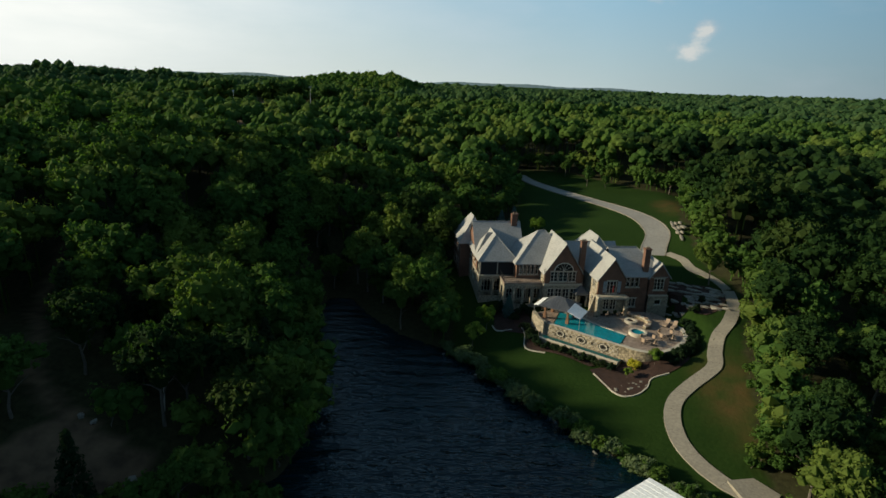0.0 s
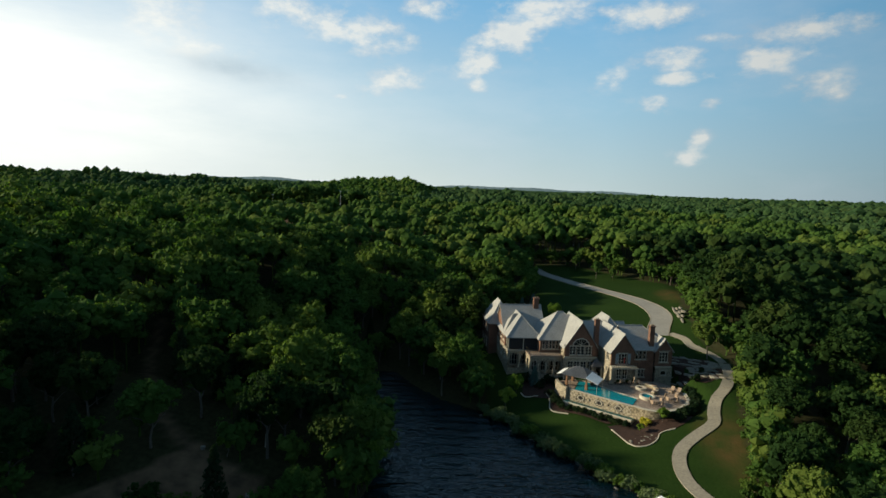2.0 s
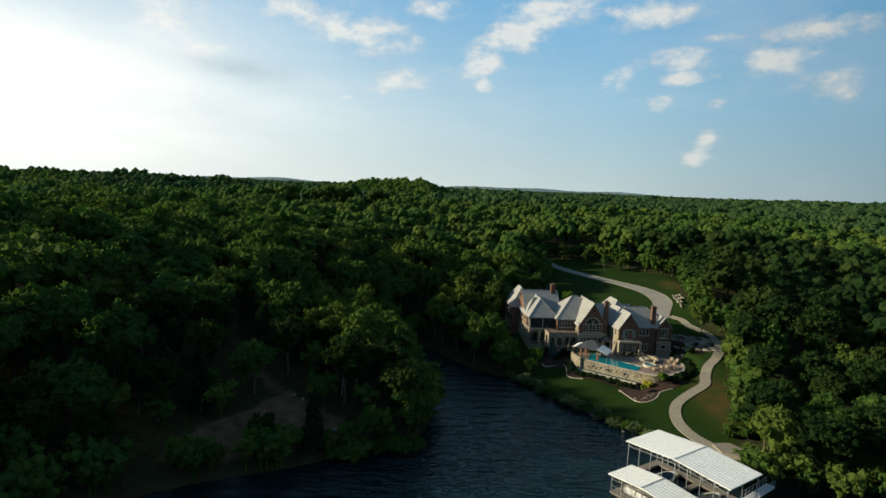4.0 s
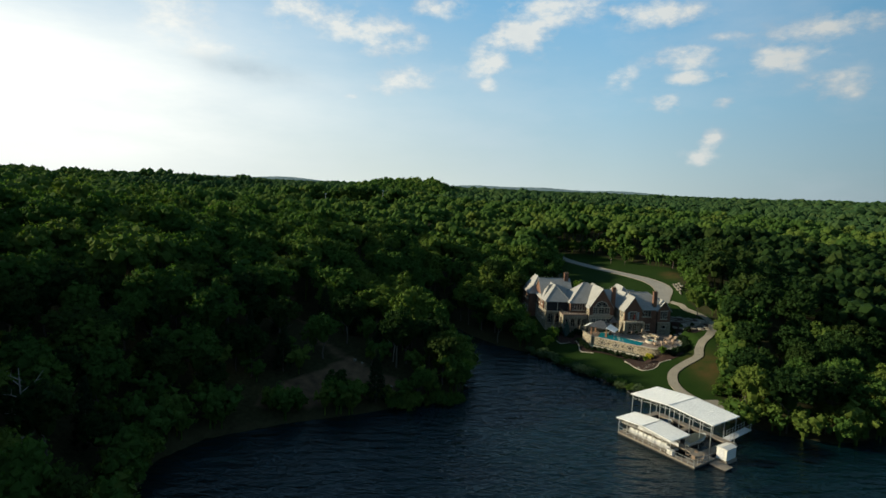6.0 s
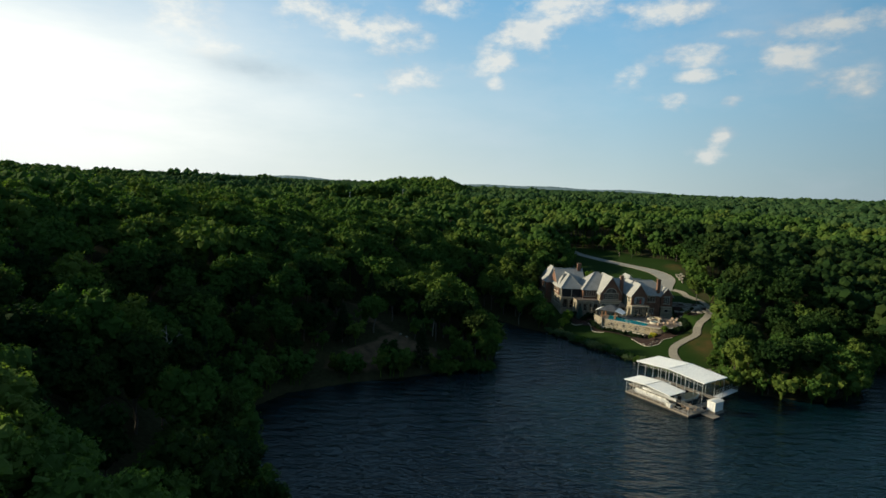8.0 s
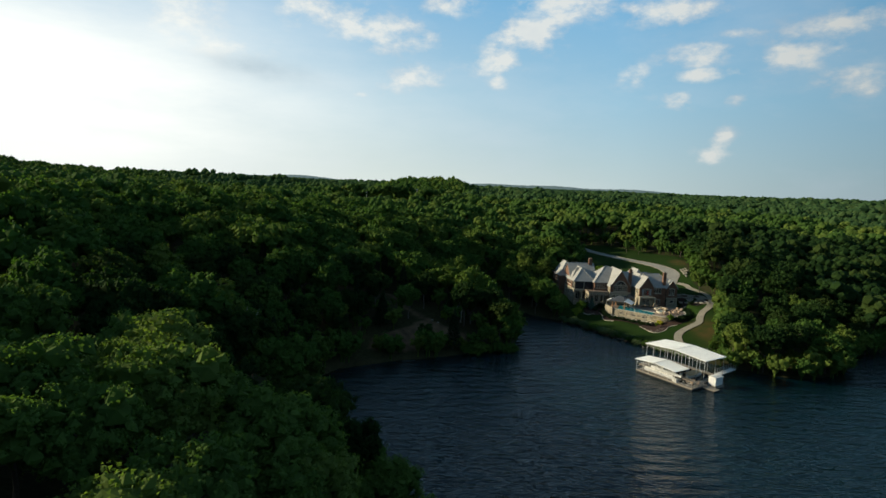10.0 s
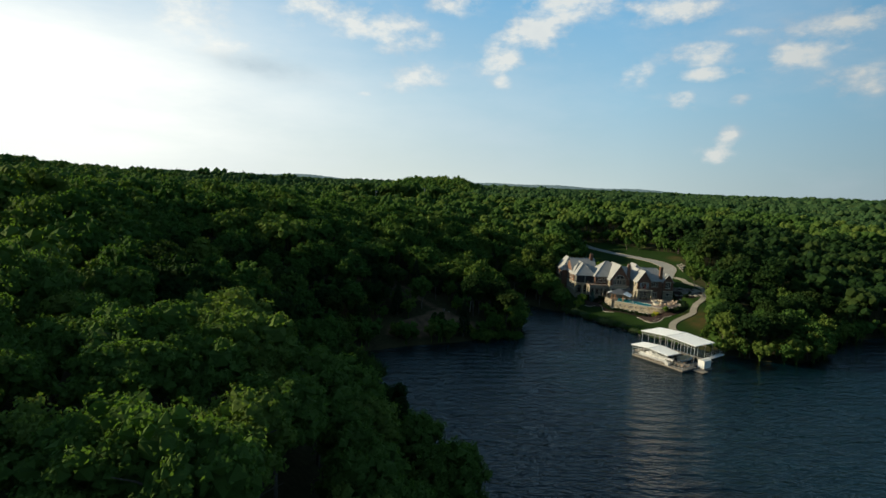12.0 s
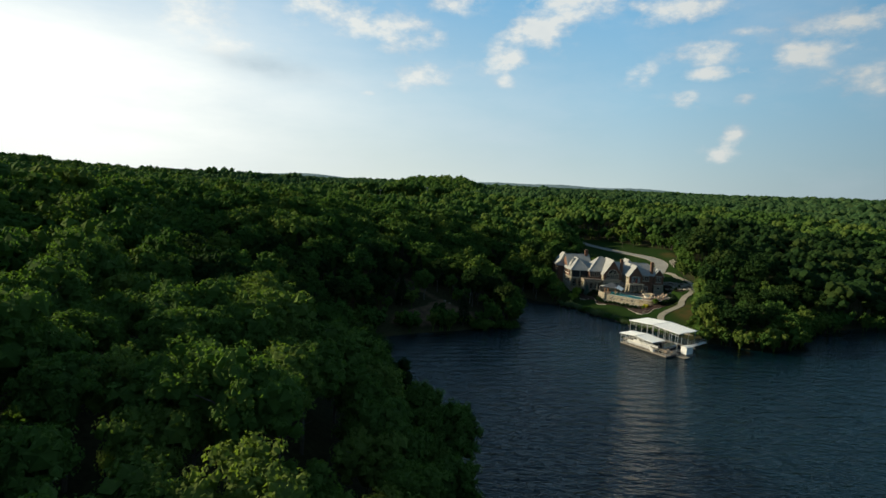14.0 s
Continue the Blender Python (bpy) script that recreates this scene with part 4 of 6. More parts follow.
def roof(name, u0, u1, v0, v1, ze, zr, axis, hips=(False, False), over=0.4, thick=0.18, mat=None, parent=None):
    """A pitched slate roof with its ridge along u or v; hips: at the low and the high end."""
    flip = axis == "u"
    a0, a1, b0, b1 = (v0, v1, u0, u1) if flip else (u0, u1, v0, v1)
    half = (a1 - a0) / 2
    slope = (zr - ze) / half
    mid = (a0 + a1) / 2
    A0, A1, B0, B1, Z = a0 - over, a1 + over, b0 - over, b1 + over, ze - over * slope
    r0 = b0 + half if hips[0] else B0
    r1 = b1 - half if hips[1] else B1
    faces = [[(A0, B0, Z), (A0, B1, Z), (mid, r1, zr), (mid, r0, zr)], [(A1, B0, Z), (A1, B1, Z), (mid, r1, zr), (mid, r0, zr)]]
    if hips[0]:
        faces.append([(A0, B0, Z), (A1, B0, Z), (mid, r0, zr)])
    if hips[1]:
        faces.append([(A0, B1, Z), (A1, B1, Z), (mid, r1, zr)])
    bm = bmesh.new()
    turn = (lambda p: (p[1], p[0], p[2])) if flip else (lambda p: p)
    for f in faces:
        prism(bm, [turn(p) for p in f], (0, 0, -thick))
    ob = part(name, bm, mat or ROOF, parent or house, "grey slate roof")
    bm = bmesh.new()
    bar(bm, turn((mid, r0, zr + 0.02)), turn((mid, r1, zr + 0.02)), 0.09, sides=6)
    for h, end, r in ((hips[0], B0, r0), (hips[1], B1, r1)):
        if h:
            for s in (A0, A1):
                bar(bm, turn((s, end, Z + 0.02)), turn((mid, r, zr + 0.02)), 0.07, sides=5)
    part("ridge_cap", bm, mat or ROOF, ob)
    return ob


def gable_end(mat, u0, u1, v, ze, zr, face="S", thick=0.35, holes=None):
    bm = bmesh.new()
    p = [on_face(face, v, a, 0) for a in (u0, u1, (u0 + u1) / 2)]
    q = on_face(face, v, u0, thick)
    prism(bm, [(*p[0], ze), (*p[1], ze), (*p[2], zr - 0.15)], (q[0] - p[0][0], q[1] - p[0][1], 0))
    return part("gable", bm, mat, house, "gable end of dark brown brick")


def arcade(u0, u1, v, z0, z1, n, pier=0.5, thick=0.5, spring=0.62):
    """A row of round arches in pale stone."""
    bm = bmesh.new()
    w = (u1 - u0 - pier) / n
    for i in range(n + 1):
        box(bm, u0 + i * w, u0 + i * w + pier, v, v + thick, z0, z0 + (z1 - z0) * spring)
        box(bm, u0 + i * w - 0.06, u0 + i * w + pier + 0.06, v - 0.06, v + thick + 0.06, z0 + (z1 - z0) * spring - 0.18, z0 + (z1 - z0) * spring)
    for i in range(n):
        c, r = u0 + pier + i * w + (w - pier) / 2, (w - pier) / 2
        zs = z0 + (z1 - z0) * spring
        rise = min(r, (z1 - zs) * 0.8)
        pts = [(c - r * math.cos(math.pi * k / 10), zs + rise * math.sin(math.pi * k / 10)) for k in range(11)]
        for (xa, za), (xb, zb) in zip(pts, pts[1:]):
            prism(bm, [(xa, v, za), (xb, v, zb), (xb, v, z1), (xa, v, z1)], (0, thick, 0))
    for i in range(n + 1):
        box(bm, u0 + i * w, u0 + i * w + pier, v, v + thick, z0 + (z1 - z0) * spring, z1)
    return part("arcade", bm, STONE, house, "pale stone arcade with round arches")


def balustrade(u0, u1, v, z, along="u", n=None):
    """A thin dark iron railing."""
    bm = bmesh.new()
    n = n or max(3, int(abs(u1 - u0) / 0.35))
    for i in range(n + 1):
        a = u0 + (u1 - u0) * i / n
        x, y = (a, v) if along == "u" else (v, a)
        bar(bm, (x, y, z), (x, y, z + 0.85), 0.018, 0.018, 5)
    for h, k in ((0.08, 0.025), (0.88, 0.03)):
        if along == "u":
            box(bm, min(u0, u1) - 0.1, max(u0, u1) + 0.1, v - k, v + k, z + h - 0.025, z + h + 0.025)
        else:
            box(bm, v - k, v + k, min(u0, u1) - 0.1, max(u0, u1) + 0.1, z + h - 0.025, z + h + 0.025)
    return part("balustrade", bm, BLACKIRON, house, "thin dark iron railing")


def chimney(u, v, z0, z1, w, d):
    bm = bmesh.new()
    box(bm, u - w / 2, u + w / 2, v - d / 2, v + d / 2, z0, z1 - 0.5)
    box(bm, u - w / 2 - 0.1, u + w / 2 + 0.1, v - d / 2 - 0.1, v + d / 2 + 0.1, z1 - 0.5, z1 - 0.3)
    c = part("chimney", bm, BRICK, house, "red brick chimney stack")
    for s in (-1, 1):
        bm = bmesh.new()
        bar(bm, (u + s * w * 0.22, v, z1 - 0.3), (u + s * w * 0.22, v, z1), 0.16, 0.13, 8)
        part("chimney_pot", bm, RUBBLE, c)
    return c


def winrow(a0, a1, z0, z1, n, gap=0.35, cols=2, rows=2):
    w = (a1 - a0 - gap * (n - 1)) / n
    return [(a0 + i * (w + gap), a0 + i * (w + gap) + w, z0, z1, cols, rows) for i in range(n)]


# left wing: screened porch over two arches
glazed("side_wall", STONE, "W", -18.4, 5.0, 16.5, 1.2, FLOOR2, winrow(7.5, 15.5, 5.0, 7.0, 3, 1.2))
glazed("side_wall", BRICK, "W", -18.4, 8.0, 16.5, FLOOR2, EAVES, winrow(9.0, 15.5, 8.5, 10.2, 3, 1.0))
facade("lower_wall", STONE, "S", 5.0, -18.05, -12.0, 1.2, 3.8)
arcade(-18.4, -13.4, 5.0, 3.8, FLOOR2 - 0.2, 2)
# unseen dark glazing, added so the arch openings in front look dark
glazed("recess_wall", STONE, "S", 7.2, -18.05, -12.0, 3.0, FLOOR2, winrow(-17.6, -13.6, 3.9, 6.9, 2, 0.5, 3, 3))
glazed("porch_wall", BRICK, "S", 8.0, -18.05, -12.0, FLOOR2, EAVES + 0.3, winrow(-17.2, -13.0, 8.0, 10.2, 2, 0.6))
part("porch_floor", boxed((-18.6, -12.0, 4.8, 8.0, FLOOR2 - 0.2, FLOOR2)), TRIM, house)
bm = bmesh.new()
for a in (-18.3, -15.2, -12.15):
    box(bm, a - 0.1, a + 0.1, 5.05, 5.25, FLOOR2, EAVES)
for b in (6.6,):
    box(bm, -18.35, -18.15, b - 0.1, b + 0.1, FLOOR2, EAVES)
box(bm, -18.4, -12.05, 5.0, 5.3, EAVES - 0.25, EAVES)
part("porch_post", bm, TRIM, house)
for b in ((-18.2, -15.3, 5.13, 5.15), (-15.1, -12.25, 5.13, 5.15), (-18.25, -18.23, 5.3, 6.5), (-18.25, -18.23, 6.7, 8.0)):
    part("porch_screen", boxed((*b, FLOOR2 + 0.05, EAVES - 0.25)), SCREEN, house, "dark insect screen of the upper porch")
roof("roof", -18.4, -12.0, 5.0, 17.0, EAVES, 14.2, "v", (True, False))
roof("roof", -18.4, -14.4, 8.4, 12.4, EAVES, 14.0, "u", (True, False))
# rear block
glazed("back_wall", BRICK, "N", 19.0, -18.0, -8.0, 6.0, EAVES, winrow(-16.5, -9.5, 8.2, 10.2, 4, 0.8))
roof("roof", -18.3, -9.6, 10.0, 19.0, EAVES, 15.2, "u", (False, False), over=0.25)
gable_end(BRICK, 10.1, 18.9, -18.3, EAVES, 15.2, "W")
gable_end(BRICK, 10.1, 18.9, -9.6, EAVES, 15.2, "E")
chimney(-10.6, 14.2, 10.0, 17.1, 1.1, 0.9)
# tall brick wing at the far end
glazed("end_wall", BRICK, "S", 16.5, -20.3, -18.4, 2.0, EAVES)
glazed("side_wall", BRICK, "W", -20.3, 16.85, 26.0, 2.0, EAVES, winrow(18.5, 25.0, 8.2, 10.2, 3, 1.0) + winrow(18.5, 25.0, 4.6, 6.4, 3, 1.0))
facade("back_wall", BRICK, "N", 26.0, -19.95, -14.6, 4.0, EAVES)
facade("side_wall", BRICK, "E", -14.6, 18.0, 25.65, 4.0, EAVES)
roof("roof", -20.3, -14.6, 16.5, 26.0, EAVES, 14.9, "v", (True, True), over=0.3)
# middle: wide hipped block behind a deck on four arches
glazed("front_wall", BRICK, "S", 3.3, -12.2, -8.0, FLOOR2, EAVES, winrow(-11.7, -8.3, 8.4, 10.2, 5, 0.14, 1, 2))
# the glass doors here are an addition that darkens the four arches
glazed("lower_wall", STONE, "S", 3.3, -14.0, -8.0, 1.5, FLOOR2, winrow(-13.8, -8.2, 3.9, 6.9, 3, 0.3, 3, 3))
facade("side_wall", BRICK, "W", -12.2, 3.65, 6.0, FLOOR2, EAVES)
facade("lower_wall", STONE, "W", -14.7, 1.6, 5.0, 1.5, FLOOR2 - 0.25, [(2.2, 3.6, 4.4, 6.6)])
facade("foundation", STONE, "S", 1.1, -14.7, -7.9, 0.8, 3.7)
arcade(-14.7, -7.9, 1.1, 3.7, FLOOR2 - 0.25, 4, pier=0.42)
part("deck", boxed((-14.85, -7.6, 0.95, 5.0, FLOOR2 - 0.25, FLOOR2)), PAVER, house, "tiled deck over the arcade")
balustrade(-14.7, -8.0, 1.2, FLOOR2)
balustrade(1.4, 4.9, -14.7, FLOOR2, "v")
roof("roof", -12.2, -1.6, 3.3, 12.7, EAVES, 15.2, "u", (True, True))
facade("back_wall", BRICK, "N", 12.7, -12.0, 0.0, 7.0, EAVES)
# tall gable with the arched window
gz = EAVES - 0.6
glazed("front_wall", BRICK, "S", 0.0, -8.0, -1.6, FLOOR2 - 0.1, gz, [(-7.05, -5.75, 8.2, 10.0, 2, 3), (-5.6, -4.0, 8.2, 10.0, 2, 3), (-3.85, -2.55, 8.2, 10.0, 2, 3)])
glazed("lower_wall", STONE, "S", -0.15, -8.1, -1.5, 2.0, FLOOR2 - 0.1, winrow(-7.4, -2.2, 4.9, 7.0, 4, 0.18, 2, 3))
part("string_course", boxed((-8.2, -1.4, -0.25, 0.1, FLOOR2 - 0.1, FLOOR2 + 0.2)), TRIM, house)
gable_end(BRICK, -8.0, -1.6, 0.0, gz, 15.0)
bm = bmesh.new()
for k in range(10):
    a0, a1 = math.pi * k / 10, math.pi * (k + 1) / 10
    for r0, r1, d in ((1.55, 1.72, -0.09),):
        prism(bm, [(-4.8 - r * math.cos(a), d, 10.2 + 1.45 * r / 1.72 * math.sin(a)) for r, a in ((r0, a0), (r0, a1), (r1, a1), (r1, a0))], (0, 0.1, 0))
fan = part("window", bm, FRAME, house, "arched fanlight with spreading bars")
for a in (0.6, 1.2, 1.57, 1.94, 2.54):
    bm = bmesh.new()
    bar(bm, (-4.8, -0.05, 10.2), (-4.8 - 1.6 * math.cos(a), -0.05, 10.2 + 1.35 * math.sin(a)), 0.035, sides=5)
    part("glazing_bar", bm, FRAME, fan)
bm = bmesh.new()
prism(bm, [(-4.8 - 1.58 * math.cos(math.pi * k / 12), -0.03, 10.2 + 1.34 * math.sin(math.pi * k / 12)) for k in range(13)], (0, 0.025, 0))
part("pane", bm, GLASS, fan)
facade("side_wall", BRICK, "E", -1.6, 0.35, 5.0, 2.0, EAVES)
facade("side_wall", STONE, "W", -8.0, 0.36, 3.3, 2.0, EAVES - 0.7)
roof("roof", -8.0, -1.6, 0.0, 8.6, gz, 15.0, "v", (False, False), over=0.35)
chimney(-1.5, 0.9, 4.0, 15.6, 0.9, 0.75)
# low link with a dark porch roof
glazed("link_wall", BRICK, "S", 2.6, -1.6, 0.4, 2.5, EAVES, [(-1.0, 0.0, 8.3, 10.1, 2, 2)])
roof("roof", -3.0, 6.0, 2.6, 10.0, EAVES, 13.7, "u", (False, False))
roof("porch_roof", -2.6, -0.6, -1.2, 2.2, 6.6, 7.7, "v", (True, False), over=0.2, mat=DARKROOF)
bm = bmesh.new()
for a in (-2.5, -0.75):
    box(bm, a - 0.14, a + 0.14, -1.2, -0.92, 3.6, 6.6)
part("porch_column", bm, TRIM, house)
# stone bay under a front gable
yz = EAVES - 0.2
glazed("front_wall", BRICK, "S", -4.7, -0.4, 4.2, FLOOR2, yz, [(1.05, 2.75, 7.9, 10.0, 3, 3)])
glazed("side_wall", STONE, "W", -0.4, -4.35, 6.0, 3.0, yz, [(-3.4, -2.2, 5.0, 6.9, 2, 2), (-3.4, -2.2, 8.3, 10.0, 2, 2), (-1.0, 0.2, 5.0, 6.9, 2, 2)])
facade("side_wall", BRICK, "E", 4.2, -4.35, -3.0, 3.0, yz)
glazed("lower_wall", STONE, "S", -4.75, -0.45, 4.25, 3.4, FLOOR2, winrow(0.8, 3.0, 5.0, 7.0, 2, 0.2, 2, 3))
gable_end(BRICK, -0.4, 4.2, -4.7, yz, 13.9)
for a in (0.45, 2.85):
    bm = bmesh.new()
    for i in range(9):
        box(bm, a, a + 0.55, -4.79, -4.74, 7.95 + i * 0.23, 8.12 + i * 0.23)
    box(bm, a, a + 0.06, -4.80, -4.72, 7.9, 10.0)
    box(bm, a + 0.49, a + 0.55, -4.80, -4.72, 7.9, 10.0)
    part("shutter", bm, SHUTTER, house, "pale blue-grey louvred shutter")
part("flag", boxed((1.9, 2.1, -5.2, -5.17, 8.1, 9.4)), RED, house, "red banner hanging at the balcony door")
bm = bmesh.new()
box(bm, -0.7, 4.5, -6.1, -4.75, FLOOR2 - 0.35, FLOOR2 - 0.05)
part("balcony", bm, TRIM, house, "stone balcony over the bay")
balustrade(-0.5, 4.3, -5.95, FLOOR2 - 0.05)
for a in (-0.45, 4.25):
    bm = bmesh.new()
    box(bm, a - 0.28, a + 0.28, -6.0, -5.45, 3.8, FLOOR2 - 0.35)
    box(bm, a - 0.36, a + 0.36, -6.08, -5.37, 3.8, 4.7)
    box(bm, a - 0.34, a + 0.34, -6.06, -5.39, FLOOR2 - 0.6, FLOOR2 - 0.35)
    part("pillar", bm, STONE, house, "square tan stone pillar")
bm = bmesh.new()
prism(bm, [(-1.7, -4.4, 3.5), (-0.4, -4.4, 3.5), (-0.4, -4.4, 8.2)], (0, 0.5, 0))
part("buttress", bm, STONE, house)
roof("roof", -0.4, 4.2, -4.7, 7.0, yz, 13.9, "v", (False, False), over=0.35)
roof("roof", 0.2, 6.0, 3.0, 13.5, EAVES, 14.7, "v", (True, True), over=0.3)
# right wing
glazed("front_wall", BRICK, "S", -3.4, 4.2, 8.8, 3.4, EAVES, winrow(4.9, 7.2, 8.5, 10.2, 3, 0.1, 1, 2) + winrow(5.0, 7.0, 5.0, 6.5, 3, 0.1, 1, 2))
roof("roof", 3.2, 12.0, -3.4, 5.0, EAVES, 14.3, "u", (False, True))
facade("back_wall", BRICK, "N", 5.0, 6.0, 12.0, 7.0, EAVES)
chimney(8.2, -2.7, 9.0, 15.4, 0.95, 0.85)
# right end gable over a stone oriel
qz = EAVES - 0.2
glazed("front_wall", BRICK, "S", -3.8, 8.8, 12.2, FLOOR2 - 0.6, qz, [(9.6, 11.4, 8.1, 10.1, 3, 3)])
glazed("lower_wall", STONE, "S", -4.1, 8.9, 12.1, 2.8, FLOOR2 - 0.6, [(9.9, 11.1, 5.6, 6.5, 1, 1)])
part("ledge", boxed((8.8, 12.2, -4.2, -3.6, FLOOR2 - 0.6, FLOOR2 - 0.4)), TRIM, house)
glazed("side_wall", BRICK, "E", 12.2, -3.45, 5.0, 3.5, qz, [(-1.0, 0.4, 8.4, 10.0, 2, 2), (2.0, 3.4, 8.4, 10.0, 2, 2)])
facade("side_wall", STONE, "E", 12.3, -4.05, -3.0, 2.8, FLOOR2 - 0.6)
gable_end(BRICK, 8.8, 12.2, -3.8, qz, 12.8)
roof("roof", 8.8, 12.2, -3.8, 3.0, qz, 12.8, "v", (False, False), over=0.3)
# downpipes and gutters
for a, b in ((-12.1, 3.2), (4.32, -3.5), (8.72, -3.5), (-8.15, -0.1)):
    bm = bmesh.new()
    bar(bm, (a, b, 3.0), (a, b, EAVES - 0.3), 0.06, sides=6)
    part("downpipe", bm, BLACKIRON, house)

# ---- pool terrace ----
PATIO = [(27.3, 75.2), (29.2, 73.7), (31.6, 73.2), (34.6, 74.6), (37.0, 76.9), (38.4, 79.3), (38.9, 82.5), (38.4, 85.6), (36.4, 88.4), (31.5, 88.6), (26.6, 87.6),
         (23.0, 88.2), (20.6, 87.2), (23.2, 86.3), (24.9, 83.3), (29.3, 78.9)]
patio = thing("patio", "raised pool terrace of tan pavers behind a curved stone wall", "patio", kind="structure")
part("paving", slab(PATIO, 1.0, FLOOR1), PAVER, patio)
edge = curve_through([(27.2, 75.3), (29.2, 73.7), (31.6, 73.2), (34.6, 74.6), (37.0, 76.9), (38.4, 79.3), (38.9, 82.5)], 0.6)


def ribbon(line, width, z0, z1, drape=False, lift=0.0):
    """A band along a line: a kerb, a wall or a path."""
    bm = bmesh.new()
    rows = []
    for i, p in enumerate(line):
        t = (line[min(i + 1, len(line) - 1)] - line[max(i - 1, 0)]).normalized()
        s = Vector((-t.y, t.x, 0)) * (width(i / (len(line) - 1)) if callable(width) else width) / 2
        a, b = p + s, p - s
        if drape:
            za, zb = height(a.x, a.y) + lift, height(b.x, b.y) + lift
            rows.append([bm.verts.new((a.x, a.y, za - z1)), bm.verts.new((a.x, a.y, za)), bm.verts.new((b.x, b.y, zb)), bm.verts.new((b.x, b.y, zb - z1))])
        else:
            rows.append([bm.verts.new((a.x, a.y, z0)), bm.verts.new((a.x, a.y, z1)), bm.verts.new((b.x, b.y, z1)), bm.verts.new((b.x, b.y, z0))])
    for r, q in zip(rows, rows[1:]):
        for i in range(4):
            bm.faces.new((r[i], r[(i + 1) % 4], q[(i + 1) % 4], q[i]))
    bm.faces.new(rows[0])
    bm.faces.new(rows[-1][::-1])
    return bm


part("retaining_wall", ribbon(edge, 0.5, 0.6, FLOOR1 + 0.02), RUBBLE, patio, "curved wall of tan field stone")
part("coping", ribbon(edge, 0.62, FLOOR1 + 0.02, FLOOR1 + 0.12), COPING, patio)
POOL = [(18.6, 82.0), (27.2, 75.3), (29.3, 78.9), (24.9, 83.3), (23.2, 86.3), (20.6, 87.2)]
pool = thing("swimming_pool", "blue infinity pool with a field-stone spill wall", "pool")
part("basin", slab(POOL, 1.2, FLOOR1 - 0.25), RUBBLE, pool)
part("pool_water", slab([(18.75, 82.05), (27.15, 75.5), (29.1, 78.9), (24.8, 83.2), (23.1, 86.15), (20.7, 87.0)], FLOOR1 - 0.25, FLOOR1 - 0.03), POOLWATER, pool, "clear turquoise pool water")
wall = [Vector((17.9, 82.55, 0)), Vector((22.5, 78.95, 0)), Vector((27.2, 75.3, 0))]
part("spill_wall", ribbon(wall, 0.45, 0.8, FLOOR1 - 0.02), RUBBLE, pool, "spill wall of mixed tan stones")
ax, ay = Vector((9.3, -7.25, 0)).normalized(), Vector((7.25, 9.3, 0)).normalized()
start = Vector((17.9, 82.55, 0))
long = (wall[-1] - wall[0]).length
for way_ in (-1, 1):
    bm = bmesh.new()
    for i in range(-3, 17):
        a0 = i * 0.78
        ends = [(a0, 2.52), (a0 + way_ * 1.78, 4.30)]
        (p0, z0), (p1, z1) = sorted(ends)
        lo, hi = max(p0, 0.1), min(p1, long - 0.1)
        if hi - lo > 0.3:
            za, zb = z0 + (z1 - z0) * (lo - p0) / (p1 - p0), z0 + (z1 - z0) * (hi - p0) / (p1 - p0)
            off = -ay * (0.24 + 0.012 * way_)
            prism(bm, [start + ax * lo + off + Vector((0, 0, za - 0.06)), start + ax * hi + off + Vector((0, 0, zb - 0.06)),
                       start + ax * hi + off + Vector((0, 0, zb + 0.06)), start + ax * lo + off + Vector((0, 0, za + 0.06))], -ay * 0.03)
    part("lattice", bm, COPING, pool, "pale stone strips laid crosswise over the spill wall")
for i in range(3):
    c = start + ax * (2.4 + 3.5 * i) - ay * 0.27
    for r0, r1, mat, deep in ((0.0, 0.16, BLACKIRON, 0.075), (0.24, 0.36, BLACKIRON, 0.08), (0.36, 0.52, COPING, 0.06), (0.52, 0.62, BLACKIRON, 0.07)):
        bm = bmesh.new()
        for k in range(12):
            a0, a1 = 2 * math.pi * k / 12, 2 * math.pi * (k + 1) / 12
            ring = ((r0, a0), (r0, a1), (r1, a1), (r1, a0)) if r0 else ((r1, a1), (r1, a0), (0.001, a0))
            prism(bm, [c + ax * (r * 1.3 * math.cos(a)) + Vector((0, 0, 3.4 + r * math.sin(a))) for r, a in ring], -ay * deep)
        part("mosaic", bm, mat, pool, "ring of a stone flower set into the spill wall")
part("coping", ribbon(wall, 0.55, FLOOR1 - 0.02, FLOOR1 + 0.015), COPING, pool)
for i in range(2):
    c = Vector((17.9, 82.55, 0)) + ax * (4.15 + 3.5 * i) - ay * 0.24
    bm = bmesh.new()
    bar(bm, c + Vector((0, 0, 3.4)), c - ay * 0.05 + Vector((0, 0, 3.4)), 0.2, sides=10)
    part("spout", bm, BLACKIRON, pool)
trough = [p - ay * 1.15 for p in wall]
trough[0] = trough[0] - ax * 0.6
trough[-1] = trough[-1] + ax * 0.6
part("trough", ribbon(trough, 1.8, 0.4, 2.45), STONE, pool, "low stone catch basin below the pool")
part("trough_water", ribbon(trough, 1.2, 2.45, 2.5), BASINWATER, pool, "dim green water of the catch basin")
part("coping", ribbon([p - ay * 0.8 for p in trough], 0.3, 2.45, 2.66), COPING, pool)
part("coping", ribbon([Vector((29.35, 78.95, 0)), Vector((24.95, 83.35, 0)), Vector((23.25, 86.4, 0)), Vector((20.6, 87.35, 0))], 0.4, FLOOR1 - 0.2, FLOOR1 + 0.05), COPING, pool)
